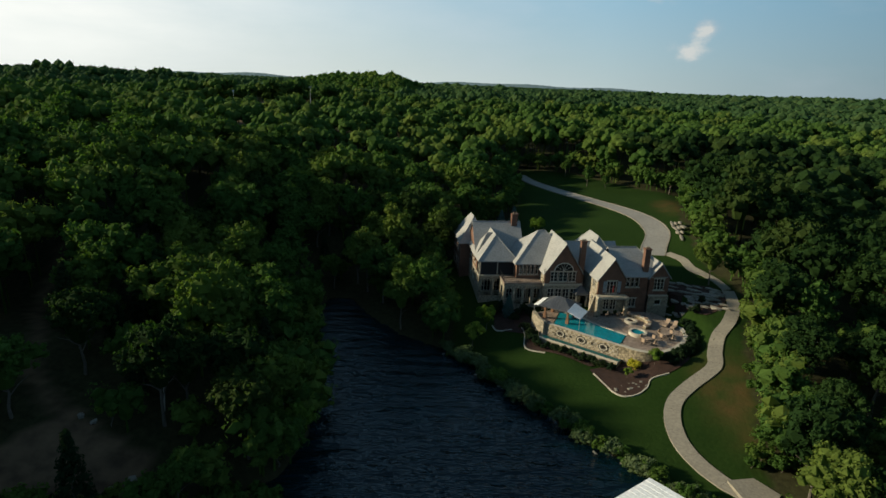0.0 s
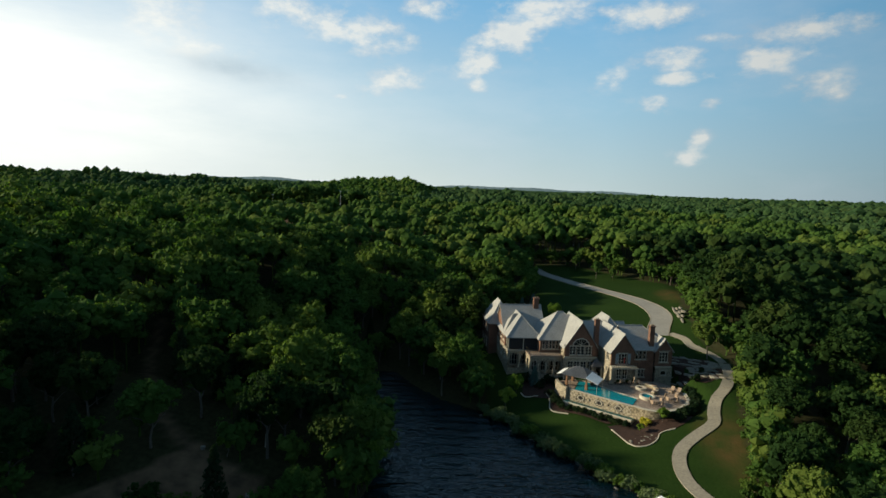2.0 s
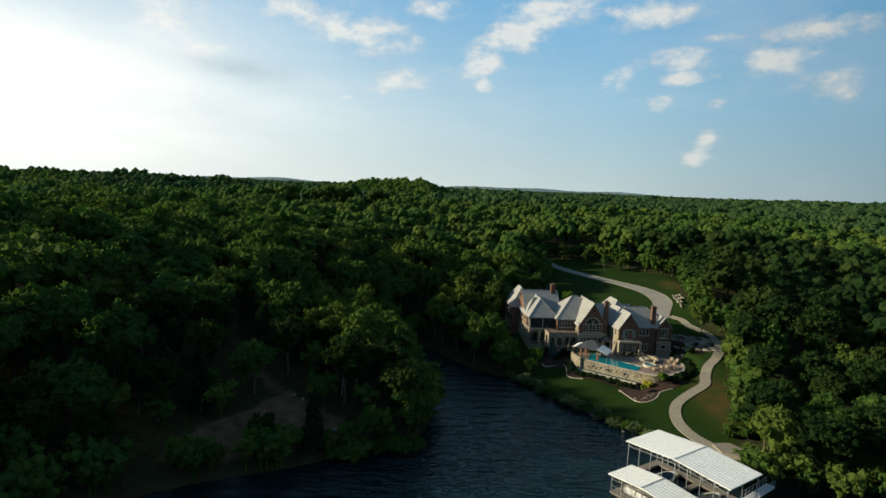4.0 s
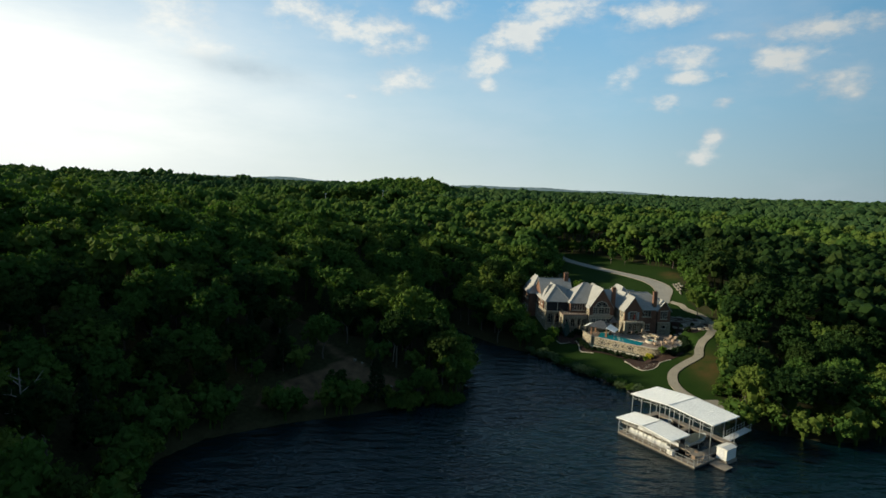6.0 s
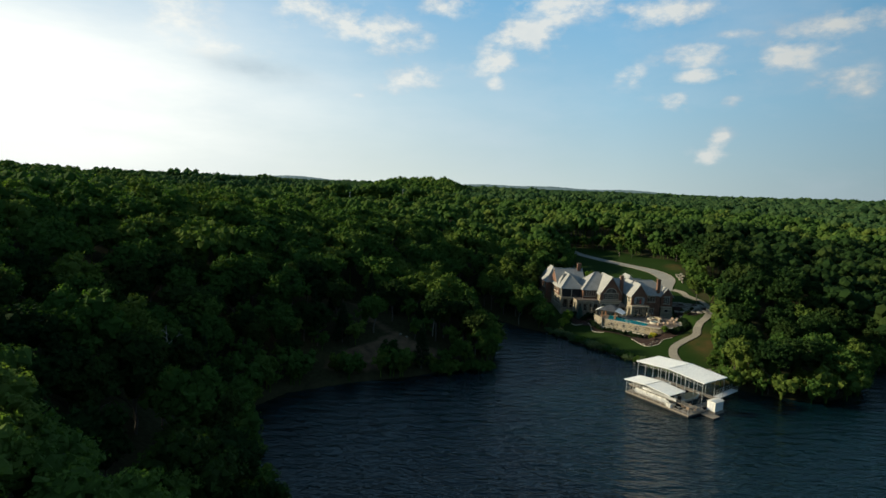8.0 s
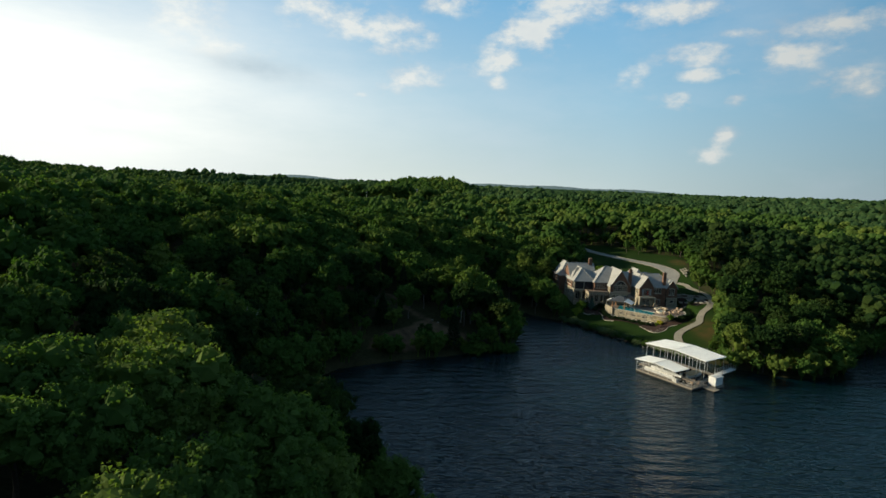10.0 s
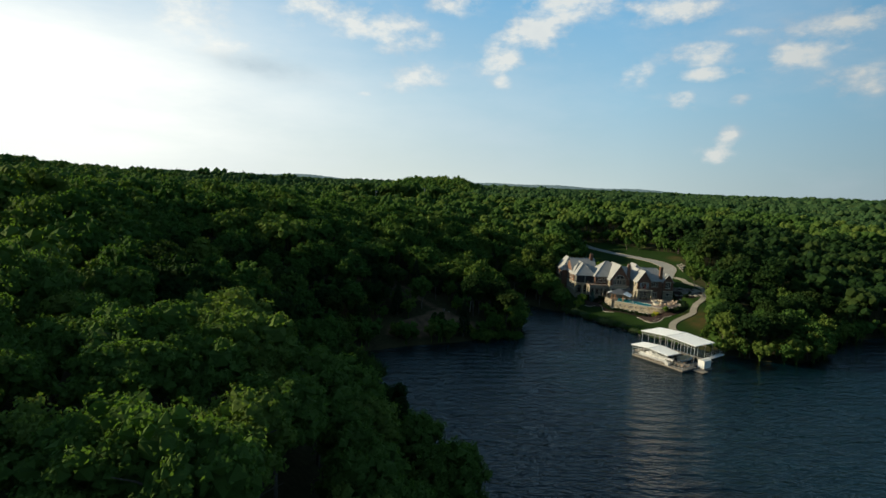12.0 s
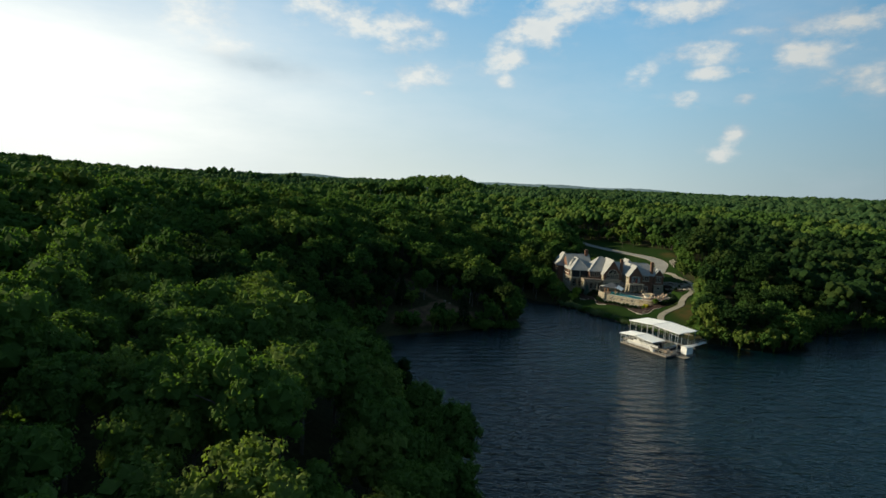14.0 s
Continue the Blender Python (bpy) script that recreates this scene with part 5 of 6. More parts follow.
part("wing_wall", ribbon([Vector((16.3, 86.6, 0)), Vector((16.7, 84.0, 0)), Vector((17.4, 82.3, 0))], 0.5, 0.8, FLOOR1 + 0.35), STONE, pool, "pale stone wing wall")
part("gazebo_floor", slab([(16.5, 86.6), (17.2, 82.8), (18.6, 82.0), (20.6, 87.2), (20.2, 88.4)], 0.8, FLOOR1 - 0.01), PAVER, patio)


def disc(cx, cy, r, z0, z1, n=24, inner=None):
    bm = bmesh.new()
    pts = [(cx + r * math.cos(2 * math.pi * i / n), cy + r * math.sin(2 * math.pi * i / n)) for i in range(n)]
    if inner is None:
        prism(bm, [(a, b, z0) for a, b in pts], (0, 0, z1 - z0))
    else:
        for i in range(n):
            j = (i + 1) % n
            q = [(cx + inner * math.cos(2 * math.pi * k / n), cy + inner * math.sin(2 * math.pi * k / n)) for k in (j, i)]
            prism(bm, [(*pts[i], z0), (*pts[j], z0), (*q[0], z0), (*q[1], z0)], (0, 0, z1 - z0))
    return bm


spa = thing("hot_tub", "round stone hot tub with blue water", "hot tub")
part("rim", disc(31.0, 79.2, 1.35, FLOOR1, FLOOR1 + 0.55, inner=1.0), COPING, spa)
part("tub_water", disc(31.0, 79.2, 1.0, FLOOR1, FLOOR1 + 0.42), POOLWATER, spa)
pit = thing("fire_pit", "round pale stone fire pit with a dark bowl", "fire pit")
part("ring", disc(31.4, 83.8, 1.0, FLOOR1, FLOOR1 + 0.45, inner=0.6), COPING, pit)
part("bowl", disc(31.4, 83.8, 0.6, FLOOR1, FLOOR1 + 0.3), MULCH, pit)
seat = thing("seat_wall", "curved low stone seat wall beside the fire pit", "wall")
arc = [Vector((31.6 + 2.5 * math.cos(a), 83.6 + 2.5 * math.sin(a), 0)) for a in np.linspace(-1.1, 1.5, 14)]
part("seat_base", ribbon(arc, 0.5, FLOOR1, FLOOR1 + 0.45), RUBBLE, seat)
part("seat_cap", ribbon(arc, 0.6, FLOOR1 + 0.45, FLOOR1 + 0.53), COPING, seat)
for i, k in enumerate((1, 4, 7, 10, 12)):
    bm = bmesh.new()
    p = arc[k]
    box(bm, p.x - 0.3, p.x + 0.3, p.y - 0.3, p.y + 0.3, FLOOR1 + 0.53, FLOOR1 + 0.68)
    part("cushion", bm, WICKER, seat)


def lounger(x, y, turn, first=None):
    if first is not None:
        return copy_thing(first, pose(x, y, FLOOR1 + 0.003, 0, 0, turn))
    t = thing("sun_lounger", "tan cushioned sun lounger with its back raised", "lounger", (x, y, FLOOR1 + 0.003), turn, "loungers on the terrace")
    part("frame_rail", boxed((-0.32, 0.32, -0.95, 0.95, 0.22, 0.3)), TIMBER, t)
    part("cushion", boxed((-0.3, 0.3, -0.95, 0.25, 0.3, 0.42)), WICKER, t)
    bm = bmesh.new()
    prism(bm, [(-0.3, 0.25, 0.36), (0.3, 0.25, 0.36), (0.3, 0.85, 0.95), (-0.3, 0.85, 0.95)], (0, 0.08, -0.08))
    part("backrest", bm, WICKER, t)
    for sx in (-0.27, 0.27):
        for sy in (-0.85, 0.85):
            part("leg", boxed((sx - 0.04, sx + 0.04, sy - 0.04, sy + 0.04, 0, 0.22)), TIMBER, t)
    return t


first_lounger = lounger(36.8, 83.0, -40)
lounger(37.7, 82.2, -40, first_lounger)


def dining_set(x, y):
    t = thing("patio_table", "round iron patio table on the pool terrace", "table", (x, y, FLOOR1 + 0.003), 0, "terrace tables")
    part("tabletop", disc(0, 0, 0.6, 0.7, 0.75, 16), PAVER, t)
    bm = bmesh.new()
    bar(bm, (0, 0, 0), (0, 0, 0.7), 0.07)
    box(bm, -0.3, 0.3, -0.05, 0.05, 0, 0.05)
    part("pedestal", bm, BLACKIRON, t)
    return t


def patio_chair(x, y, turn, first=None):
    if first is not None:
        return copy_thing(first, pose(x, y, FLOOR1 + 0.003, 0, 0, turn))
    t = thing("patio_chair", "terrace chair with a rust-tan cushion", "chair", (x, y, FLOOR1 + 0.003), turn, "chairs round the terrace tables")
    part("seat", boxed((-0.25, 0.25, -0.25, 0.25, 0.38, 0.48)), WICKER, t)
    part("backrest", boxed((-0.25, 0.25, 0.2, 0.28, 0.48, 1.0)), WICKER, t)
    for sx in (-0.22, 0.22):
        for sy in (-0.22, 0.22):
            part("leg", boxed((sx - 0.03, sx + 0.03, sy - 0.03, sy + 0.03, 0, 0.38)), BLACKIRON, t)
    return t


first_chair = None
for cx, cy in ((31.6, 76.4), (35.0, 78.4)):
    dining_set(cx, cy)
    for k in range(4):
        a = 0.6 + k * math.pi / 2
        c = patio_chair(cx + 1.0 * math.cos(a), cy + 1.0 * math.sin(a), math.degrees(a) - 90, first_chair)
        first_chair = first_chair or c
for i in range(7):
    patio_chair(26.2 + 0.95 * i, 85.7 + 0.12 * i + (i % 2) * 0.5, 160 + 30 * (i % 3), first_chair)
umb = thing("closed_umbrella", "closed dark patio umbrella on a pole", "umbrella", (34.4, 86.0, FLOOR1 + 0.003))
bm = bmesh.new()
bar(bm, (0, 0, 0), (0, 0, 2.4), 0.03)
part("pole", bm, BLACKIRON, umb)
bm = bmesh.new()
bar(bm, (0, 0, 1.0), (0, 0, 2.45), 0.16, 0.03, 8)
part("folded_canopy", bm, SCREEN, umb)
bm = bmesh.new()
bar(bm, (0, 0, 0), (0, 0, 0.1), 0.3, 0.3, 12)
part("base", bm, BLACKIRON, umb)

gazebo = thing("gazebo", "poolside gazebo with a dark standing-seam roof on timber posts", "gazebo", (20.2, 84.9, FLOOR1 - 0.005), -33)
for sx in (-1.9, 1.9):
    for sy in (-1.6, 1.6):
        bm = bmesh.new()
        box(bm, sx - 0.14, sx + 0.14, sy - 0.14, sy + 0.14, 0, 2.3)
        box(bm, sx - 0.22, sx + 0.22, sy - 0.22, sy + 0.22, 0, 0.8)
        part("post", bm, POSTWOOD, gazebo)
bm = bmesh.new()
apex0, apex1 = (-0.5, 0, 3.6), (0.5, 0, 3.6)
cs = [(-2.7, -2.4, 2.25), (2.7, -2.4, 2.25), (2.7, 2.4, 2.25), (-2.7, 2.4, 2.25)]
for f in ((cs[0], cs[1], apex1, apex0), (cs[2], cs[3], apex0, apex1), (cs[1], cs[2], apex1), (cs[3], cs[0], apex0)):
    prism(bm, f, (0, 0, -0.12))
gr = part("roof", bm, DARKROOF, gazebo, "dark standing-seam metal roof")
bm = bmesh.new()
for i in range(11):
    x = -2.5 + i * 0.5
    k = max(0.0, (abs(x) - 0.5) / 2.2)
    top = (x, -2.4 * k * 0.98, 3.6 - 1.35 * k)
    bar(bm, (x, -2.38, 2.3), (x, min(-0.05, top[1]), top[2] + 0.03), 0.035, sides=4)
part("seam", bm, DARKROOF, gr)
bm = bmesh.new()
prism(bm, [(2.2, -3.0, 2.6), (2.2, 0.4, 2.95), (4.4, 0.2, 2.1), (4.4, -3.0, 1.85)], (0, 0, -0.06))
part("awning", bm, DOCKROOF, gazebo, "white canvas awning over the pool's edge")
bm = bmesh.new()
prism(bm, [(-2.75, -2.3, 2.3), (-2.75, 1.6, 2.4), (-3.7, 1.4, 2.05), (-3.7, -2.2, 2.0)], (0, 0, -0.06))
part("awning", bm, DOCKROOF, gazebo, "pale canvas awning at the gazebo's side")
for sx, sy in ((4.3, -2.9), (4.3, 0.1), (-3.6, -2.1), (-3.6, 1.3)):
    bm = bmesh.new()
    bar(bm, (sx, sy, 0.0 if sx < 0 else -0.3), (sx, sy, 2.0 if sx < 0 else (1.8 if sy < -1 else 2.05)), 0.04)
    part("awning_pole", bm, STEEL, gazebo)

# ---- drive, path, walls and beds ----
drive = curve_through([(25.0, 177.0), (27.5, 169.0), (33.5, 158.5), (39.5, 149.0), (45.0, 139.0), (48.2, 129.0), (48.0, 120.0), (45.0, 113.0), (43.0, 108.5)], 1.2)
tagged(part("driveway", ribbon(drive, lambda k: 2.9 + 1.7 * smooth(0.45, 0.85, k), 0, 0.3, True, 0.10), ASPHALT), "worn grey driveway curving down to the house", "driveway", kind="structure")
for side in (-1, 1):
    pts = []
    for i, p in enumerate(drive):
        t = (drive[min(i + 1, len(drive) - 1)] - drive[max(i - 1, 0)]).normalized()
        w = (2.9 + 1.7 * float(smooth(0.45, 0.85, i / (len(drive) - 1)))) / 2 + 0.13
        pts.append(p + Vector((-t.y, t.x, 0)) * w * side)
    tagged(part("kerb", ribbon(pts, 0.22, 0, 0.4, True, 0.16), CONCRETE), "pale concrete kerb along the driveway", "kerb", kind="structure")
path = curve_through([(50.0, 91.0), (48.7, 86.2), (45.7, 81.2), (42.4, 77.5), (40.2, 73.6), (38.6, 70.2), (34.3, 67.0), (31.2, 64.2), (29.6, 60.8), (29.1, 57.0), (29.7, 53.6), (31.2, 50.4), (33.0, 48.4)], 0.9)
tagged(part("path", ribbon(path, 1.95, 0, 0.4, True, 0.15), CONCRETE), "pale concrete cart path winding down to the dock", "path", kind="structure")
for i in range(3, len(path) - 1, 4):
    t = (path[i + 1] - path[i - 1]).normalized()
    s = Vector((-t.y, t.x, 0))
    a, b = path[i] - s * 0.96, path[i] + s * 0.96
    bm = bmesh.new()
    bar(bm, (a.x, a.y, height(a.x, a.y) + 0.142), (b.x, b.y, height(b.x, b.y) + 0.142), 0.016, sides=4)
    tagged(part("trim", bm, MULCH), "dark joint across the concrete path", "joint", kind="structure")
pad = [(31.5, 50.5), (34.5, 51.0), (36.0, 48.5), (34.0, 46.0), (31.8, 47.6)]
tagged(part("landing", slab(pad, 0.2, 1.02), CONCRETE), "concrete landing above the gangway", "landing", kind="structure")
walkway = curve_through([(46.0, 108.5), (47.5, 104.5), (47.5, 100.0), (49.5, 95.0), (50.0, 91.5)], 0.9)
tagged(part("path", ribbon(walkway, 1.6, 0, 0.3, True, 0.09), CONCRETE), "pale concrete walk from the driveway", "path", kind="structure")


def rock_mesh(seed, sx, sy, sz):
    r = np.random.default_rng(seed)
    bm = bmesh.new()
    bmesh.ops.create_icosphere(bm, subdivisions=1, radius=0.5)
    for v in bm.verts:
        k = 1 + r.uniform(-0.22, 0.22)
        v.co = Vector((v.co.x * sx * k, v.co.y * sy * k, max(-0.3, min(0.36, v.co.z)) * sz * k))
    me = bpy.data.meshes.new("rock")
    bm.to_mesh(me)
    bm.free()
    me.materials.append(ROCK)
    return me


ROCKS = [rock_mesh(i, *s) for i, s in enumerate(((1.0, 0.8, 0.8), (1.3, 0.7, 0.7), (0.8, 0.8, 0.9), (1.6, 0.9, 0.6), (1.1, 1.0, 1.0)))]


def rock(x, y, s, label, group, z=None):
    o = new("boulder", random.choice(ROCKS))
    o.matrix_world = pose(x, y, (height(x, y) if z is None else z) + 0.12 * s, random.uniform(-8, 8), random.uniform(-8, 8), random.uniform(0, 360)) @ Matrix.Diagonal((s, s, s, 1))
    tagged(o, label, "rock", group)
    return o


# terraced ledges of limestone between the house and the path
rr = np.random.default_rng(12)


def ledge(x, y, turn, sx, sy, sz, label, group, z=None):
    """A long flat quarry block laid along a bank."""
    o = new("ledge_stone", random.choice(ROCKS))
    o.matrix_world = pose(x, y, (height(x, y) if z is None else z) + 0.2 * sz, random.uniform(-4, 4), random.uniform(-4, 4), turn) @ Matrix.Diagonal((sx, sy, sz, 1))
    return tagged(o, label, "rock", group)


for row in range(7):
    k = 0.02
    while k < 1:
        w = rr.uniform(1.1, 2.3)
        x = 40.4 + 7.7 * k - 0.22 * row + rr.uniform(-0.15, 0.15)
        y = 96.2 - 5.4 * k - 1.55 * row * (1 - 0.38 * k) + 0.35 * math.sin(5 * k + row) + rr.uniform(-0.15, 0.15)
        if rr.uniform() < 0.93:
            ledge(x, y, -32 + 9 * math.cos(5 * k + row) + rr.uniform(-8, 8), w, rr.uniform(0.7, 1.1), rr.uniform(0.6, 1.0), "long grey limestone block on the terraced bank", "ledges on the bank")
        k += (w * 0.80) / 10
for i in range(46):
    k = i / 45
    p = curve_through([(2, 79.6), (6.6, 73.4), (11, 66.5), (15.6, 61), (21.5, 53.6), (27.5, 46.6)], 3)
    q = p[min(len(p) - 1, int(k * len(p)))]
    rock(q.x + rr.uniform(-0.7, 1.0), q.y + rr.uniform(-0.5, 0.9), rr.uniform(0.3, 0.75), "grey shoreline rock at the water's edge", "shoreline rocks")
for row in range(3):
    for i in range(4 - row):
        k = (i + 0.5 * row) / 3
        x, y = 52.3 - 1.3 * k + 0.45 * row, 123.0 - 8.5 * k
        ledge(x, y, 80 + rr.uniform(-6, 6), rr.uniform(3.0, 3.6), 1.1, 1.0, "pale stone block of the drive's bank", "stones beside the driveway", height(x, y) + 0.5 * row)
for i in range(18):
    rock(24.4 + 4.6 * rr.uniform(), 66.8 + 2.4 * rr.uniform(), rr.uniform(0.2, 0.5), "small pale rock in the mulch bed", "rocks in the bed")
for x, y, s in ((-28.5, 46.2, 0.9), (-30.0, 45.0, 0.7), (-36.5, 52.0, 1.0), (-35.0, 51.6, 0.7), (-27.5, 44.8, 0.5)):
    rock(x, y, s, "pale rock on the bare clay bank", "rocks on the bank")


def bed(pts, name_label):
    line = curve_through(pts + pts[:1], 0.8)
    ring = [(p.x, p.y) for p in line[:-1]]
    cx, cy = sum(p[0] for p in ring) / len(ring), sum(p[1] for p in ring) / len(ring)
    bm = bmesh.new()
    c = bm.verts.new((cx, cy, height(cx, cy) + 0.12))
    prev = [c] * len(ring)
    for k in (0.35, 0.7, 1.0):
        cur = [bm.verts.new((cx + (a - cx) * k, cy + (b - cy) * k, height(cx + (a - cx) * k, cy + (b - cy) * k) + 0.10)) for a, b in ring]
        for i in range(len(ring)):
            j = (i + 1) % len(ring)
            if prev[0] is c:
                bm.faces.new((c, cur[i], cur[j]))
            else:
                bm.faces.new((prev[i], cur[i], cur[j], prev[j]))
        prev = cur
    tagged(part("planting_bed", bm, MULCH), name_label, "planting bed", kind="structure")


bed([(22.3, 72.5), (23.0, 69.3), (24.1, 67.1), (25.6, 66.0), (27.2, 66.3), (28.8, 67.6), (29.8, 69.2), (32.6, 70.0), (36.0, 72.3), (37.5, 75.5), (35.5, 76), (31, 74), (27, 74.2)], "dark mulch bed below the pool terrace")
bed([(40.2, 96.8), (44.0, 94.6), (48.4, 91.4), (48.4, 88.4), (46.2, 85.2), (43.2, 83.6), (41.6, 85.2), (40.6, 89.0)], "dark bare soil under the terraced ledges")
bed([(9.9, 86.6), (10.6, 85.5), (12.8, 85.3), (14.4, 85.7), (14.8, 83.6), (14.3, 80.6), (15.0, 79.0), (17.4, 77.9), (20, 76), (22.6, 73.5), (23, 75), (17, 81), (16.5, 86), (15, 92), (11, 92.5)], "dark mulch bed along the house wall")
for pts in ([(22.6, 71.4), (24.1, 67.1), (25.5, 65.9), (27.2, 66.2), (28.8, 67.5), (29.8, 69.1), (32.5, 69.9)], [(9.7, 87.2), (10.4, 85.5), (12.7, 85.4)], [(14.3, 86.0), (14.6, 83.7), (14.1, 80.4), (14.7, 79.0), (16.9, 77.8)]):
    tagged(part("edging", ribbon(curve_through(pts, 0.6), 0.15, 0, 0.25, True, 0.13), COPING), "pale stone edging of a planting bed", "edging", kind="structure")

# ---- planting round the house ----
SPRUCES = [tree_kind(51, "blue_spruce", "small blue spruce beside the house", 1.25, 3.6, 0.2, SPRUCE, 7, 8, 20, 0.11, cone=1.0, limbs=0, r0=0.08)]
LIMES = [tree_kind(52, "garden_tree", "light green young garden tree", 1.7, 4.2, 0.8, LIME, 6, 9, 18, 0.14, limbs=4, r0=0.09)]
GOLDS = [tree_kind(53, "yellow_shrub", "bright yellow shrub below the terrace wall", 0.95, 1.3, 0.1, GOLD, 5, 7, 14, 0.09, limbs=2, r0=0.04)]
BOXES = [tree_kind(54, "garden_shrub", "round dark green garden shrub in a mulch bed", 0.75, 1.0, 0.1, CEDAR, 4, 7, 14, 0.08, limbs=2, r0=0.04)]


def planted(kind, x, y, s=1.0, z=None):
    c = place(kind, x, y, s)
    if z is not None:
        c.location.z = z
    return c


planted(SPRUCES[0], 12.6, 90.0, 1.0)
planted(LIMES[0], 8.6, 86.0, 1.0)
planted(LIMES[0], 6.2, 81.6, 1.0)
planted(GOLDS[0], 28.6, 72.3, 1.0)
planted(LIMES[0], 31.2, 72.2, 0.55)
planted(LIMES[0], 26.9, 70.2, 0.4)
for x, y, s in ((9.8, 91.0, 1.6), (11.2, 91.5, 1.7), (14.8, 90.2, 1.4), (16.0, 89.6, 1.3), (14.9, 84.4, 1.3), (15.4, 82.4, 1.4), (15.6, 80.6, 1.4), (17.2, 79.0, 1.0), (18.4, 78.2, 1.0), (19.6, 77.3, 1.0),
                (20.8, 76.3, 1.0), (21.9, 75.4, 1.0), (23.1, 74.4, 1.0), (24.2, 73.5, 1.0), (25.4, 72.4, 1.0), (33.2, 72.0, 1.3), (34.6, 73.0, 1.5), (36.2, 74.2, 1.6), (37.6, 75.6, 1.7), (38.6, 77.2, 1.6), (39.4, 79.2, 1.5),
                (39.8, 81.3, 1.7), (40.2, 83.2, 1.5), (41.8, 84.8, 1.2), (44.2, 87.6, 1.0), (13.4, 88.2, 1.2)):
    planted(BOXES[0], x, y, s)
for i in range(9):
    planted(BOXES[0], 26.8 + 0.65 * i, 86.6 + 0.08 * i, 0.6, FLOOR1)
# shrubs behind the shore rocks
p = curve_through([(1.5, 80.4), (6.4, 74.2), (11.2, 67.0), (15.8, 61.4), (21.8, 54.0), (28.0, 46.8)], 1.05)
for q in p:
    if random.random() < 0.93:
        planted(random.choice(SHRUBS + PALE_SHRUBS * 2), q.x + random.uniform(-0.3, 0.9), q.y + random.uniform(-0.3, 0.9), random.uniform(0.65, 1.15))
for i in range(26):
    a = rr.uniform()
    planted(random.choice(SHRUBS), -49 + 32 * a + rr.uniform(-1, 1), 33.5 + 11.5 * a + rr.uniform(-0.4, 2.0), rr.uniform(1.0, 1.8))
for i in range(70):
    k = rr.uniform(0, 1)
    q = LAKE[10 + int(k * 7)], LAKE[11 + int(k * 7)]
    f = rr.uniform()
    x, y = q[0][0] + (q[1][0] - q[0][0]) * f - rr.uniform(0.3, 1.6), q[0][1] + (q[1][1] - q[0][1]) * f
    planted(random.choice(SHRUBS), x, y, rr.uniform(1.0, 2.0))
for x, y, s in ((38.6, 55.5, 1.3), (40.2, 57.8, 1.5), (36.4, 53.2, 1.2), (35.0, 52.4, 0.9), (37.8, 51.6, 1.4), (40.5, 49.5, 1.6), (43, 53, 1.7), (36.2, 46.2, 0.9), (38.5, 44.0, 1.2), (42.8, 67.2, 1.2), (41.8, 64.6, 1.3)):
    planted(random.choice(SHRUBS), x, y, s)
for x, y, s in ((42.6, 162.5, 0.52), (47.0, 159.3, 0.32), (38.9, 175.0, 0.5), (61.8, 150.5, 0.75), (49.0, 165.0, 0.4)):
    planted(OAKS[2], x, y, s)
planted(LIMES[0], 22.4, 124.0, 1.05)
planted(SPRUCES[0], 15.0, 131.0, 1.1)
planted(SPRUCES[0], 18.0, 131.5, 1.3)
planted(OAKS[2], 47.6, 93.2, 0.72)
planted(LIMES[0], 40.6, 54.6, 1.2)
for x, y, s in ((-14.9, 55.5, 1.25), (-16.0, 51.2, 1.0), (-18.2, 61.5, 1.1), (-33.0, 51.5, 0.9)):
    planted(LIMES[0], x, y, s)
LIGHTS = [tree_kind(57, "light_oak_tree", "sunlit yellow-green oak on the wooded point", 4.6, 10.5, 1.2, SUNNY, 13, 14, 20, 0.18)]
for x, y, s in ((56.0, 40.5, 0.95), (52.0, 38.8, 0.7), (60.0, 46.0, 0.9), (47.5, 38.5, 0.55), (39.5, 46.0, 0.5), (43.5, 50.5, 0.7)):
    planted(LIGHTS[0], x, y, s)

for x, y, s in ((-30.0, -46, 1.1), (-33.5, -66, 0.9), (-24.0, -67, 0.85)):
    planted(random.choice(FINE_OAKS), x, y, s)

# bare dead trees
for x, y, s in ((-29.2, 54.6, 0.7), (-66, 3.5, 1.1)):
    dead = thing("dead_tree", "bare grey dead tree among the oaks", "tree", (x, y, height(x, y)), 40 * s)
    bm = bmesh.new()
    bar(bm, (0, 0, -0.5), (0.3, 0, 5 * s), 0.2 * s, 0.13 * s, 7)
    bar(bm, (0.3, 0, 5 * s), (0.1, 0.3, 10.5 * s), 0.13 * s, 0.03, 6)
    part("trunk", bm, DEADWOOD, dead)
    for i in range(9):
        a, z = i * 2.1, (4 + 0.65 * i) * s
        bm = bmesh.new()
        m = Vector((1.5 * s * math.cos(a), 1.5 * s * math.sin(a), z + 1.0 * s))
        e = m + Vector((0.9 * s * math.cos(a + 0.5), 0.9 * s * math.sin(a + 0.5), 0.9 * s))
        bar(bm, (0.25, 0, z), m, 0.06 * s, 0.035 * s, 5)
        bar(bm, m, e, 0.035 * s, 0.012, 4)
        bar(bm, m, m + Vector((0.7 * s * math.cos(a - 0.7), 0.7 * s * math.sin(a - 0.7), 0.3 * s)), 0.025 * s, 0.01, 4)
        part("branch", bm, DEADWOOD, dead)

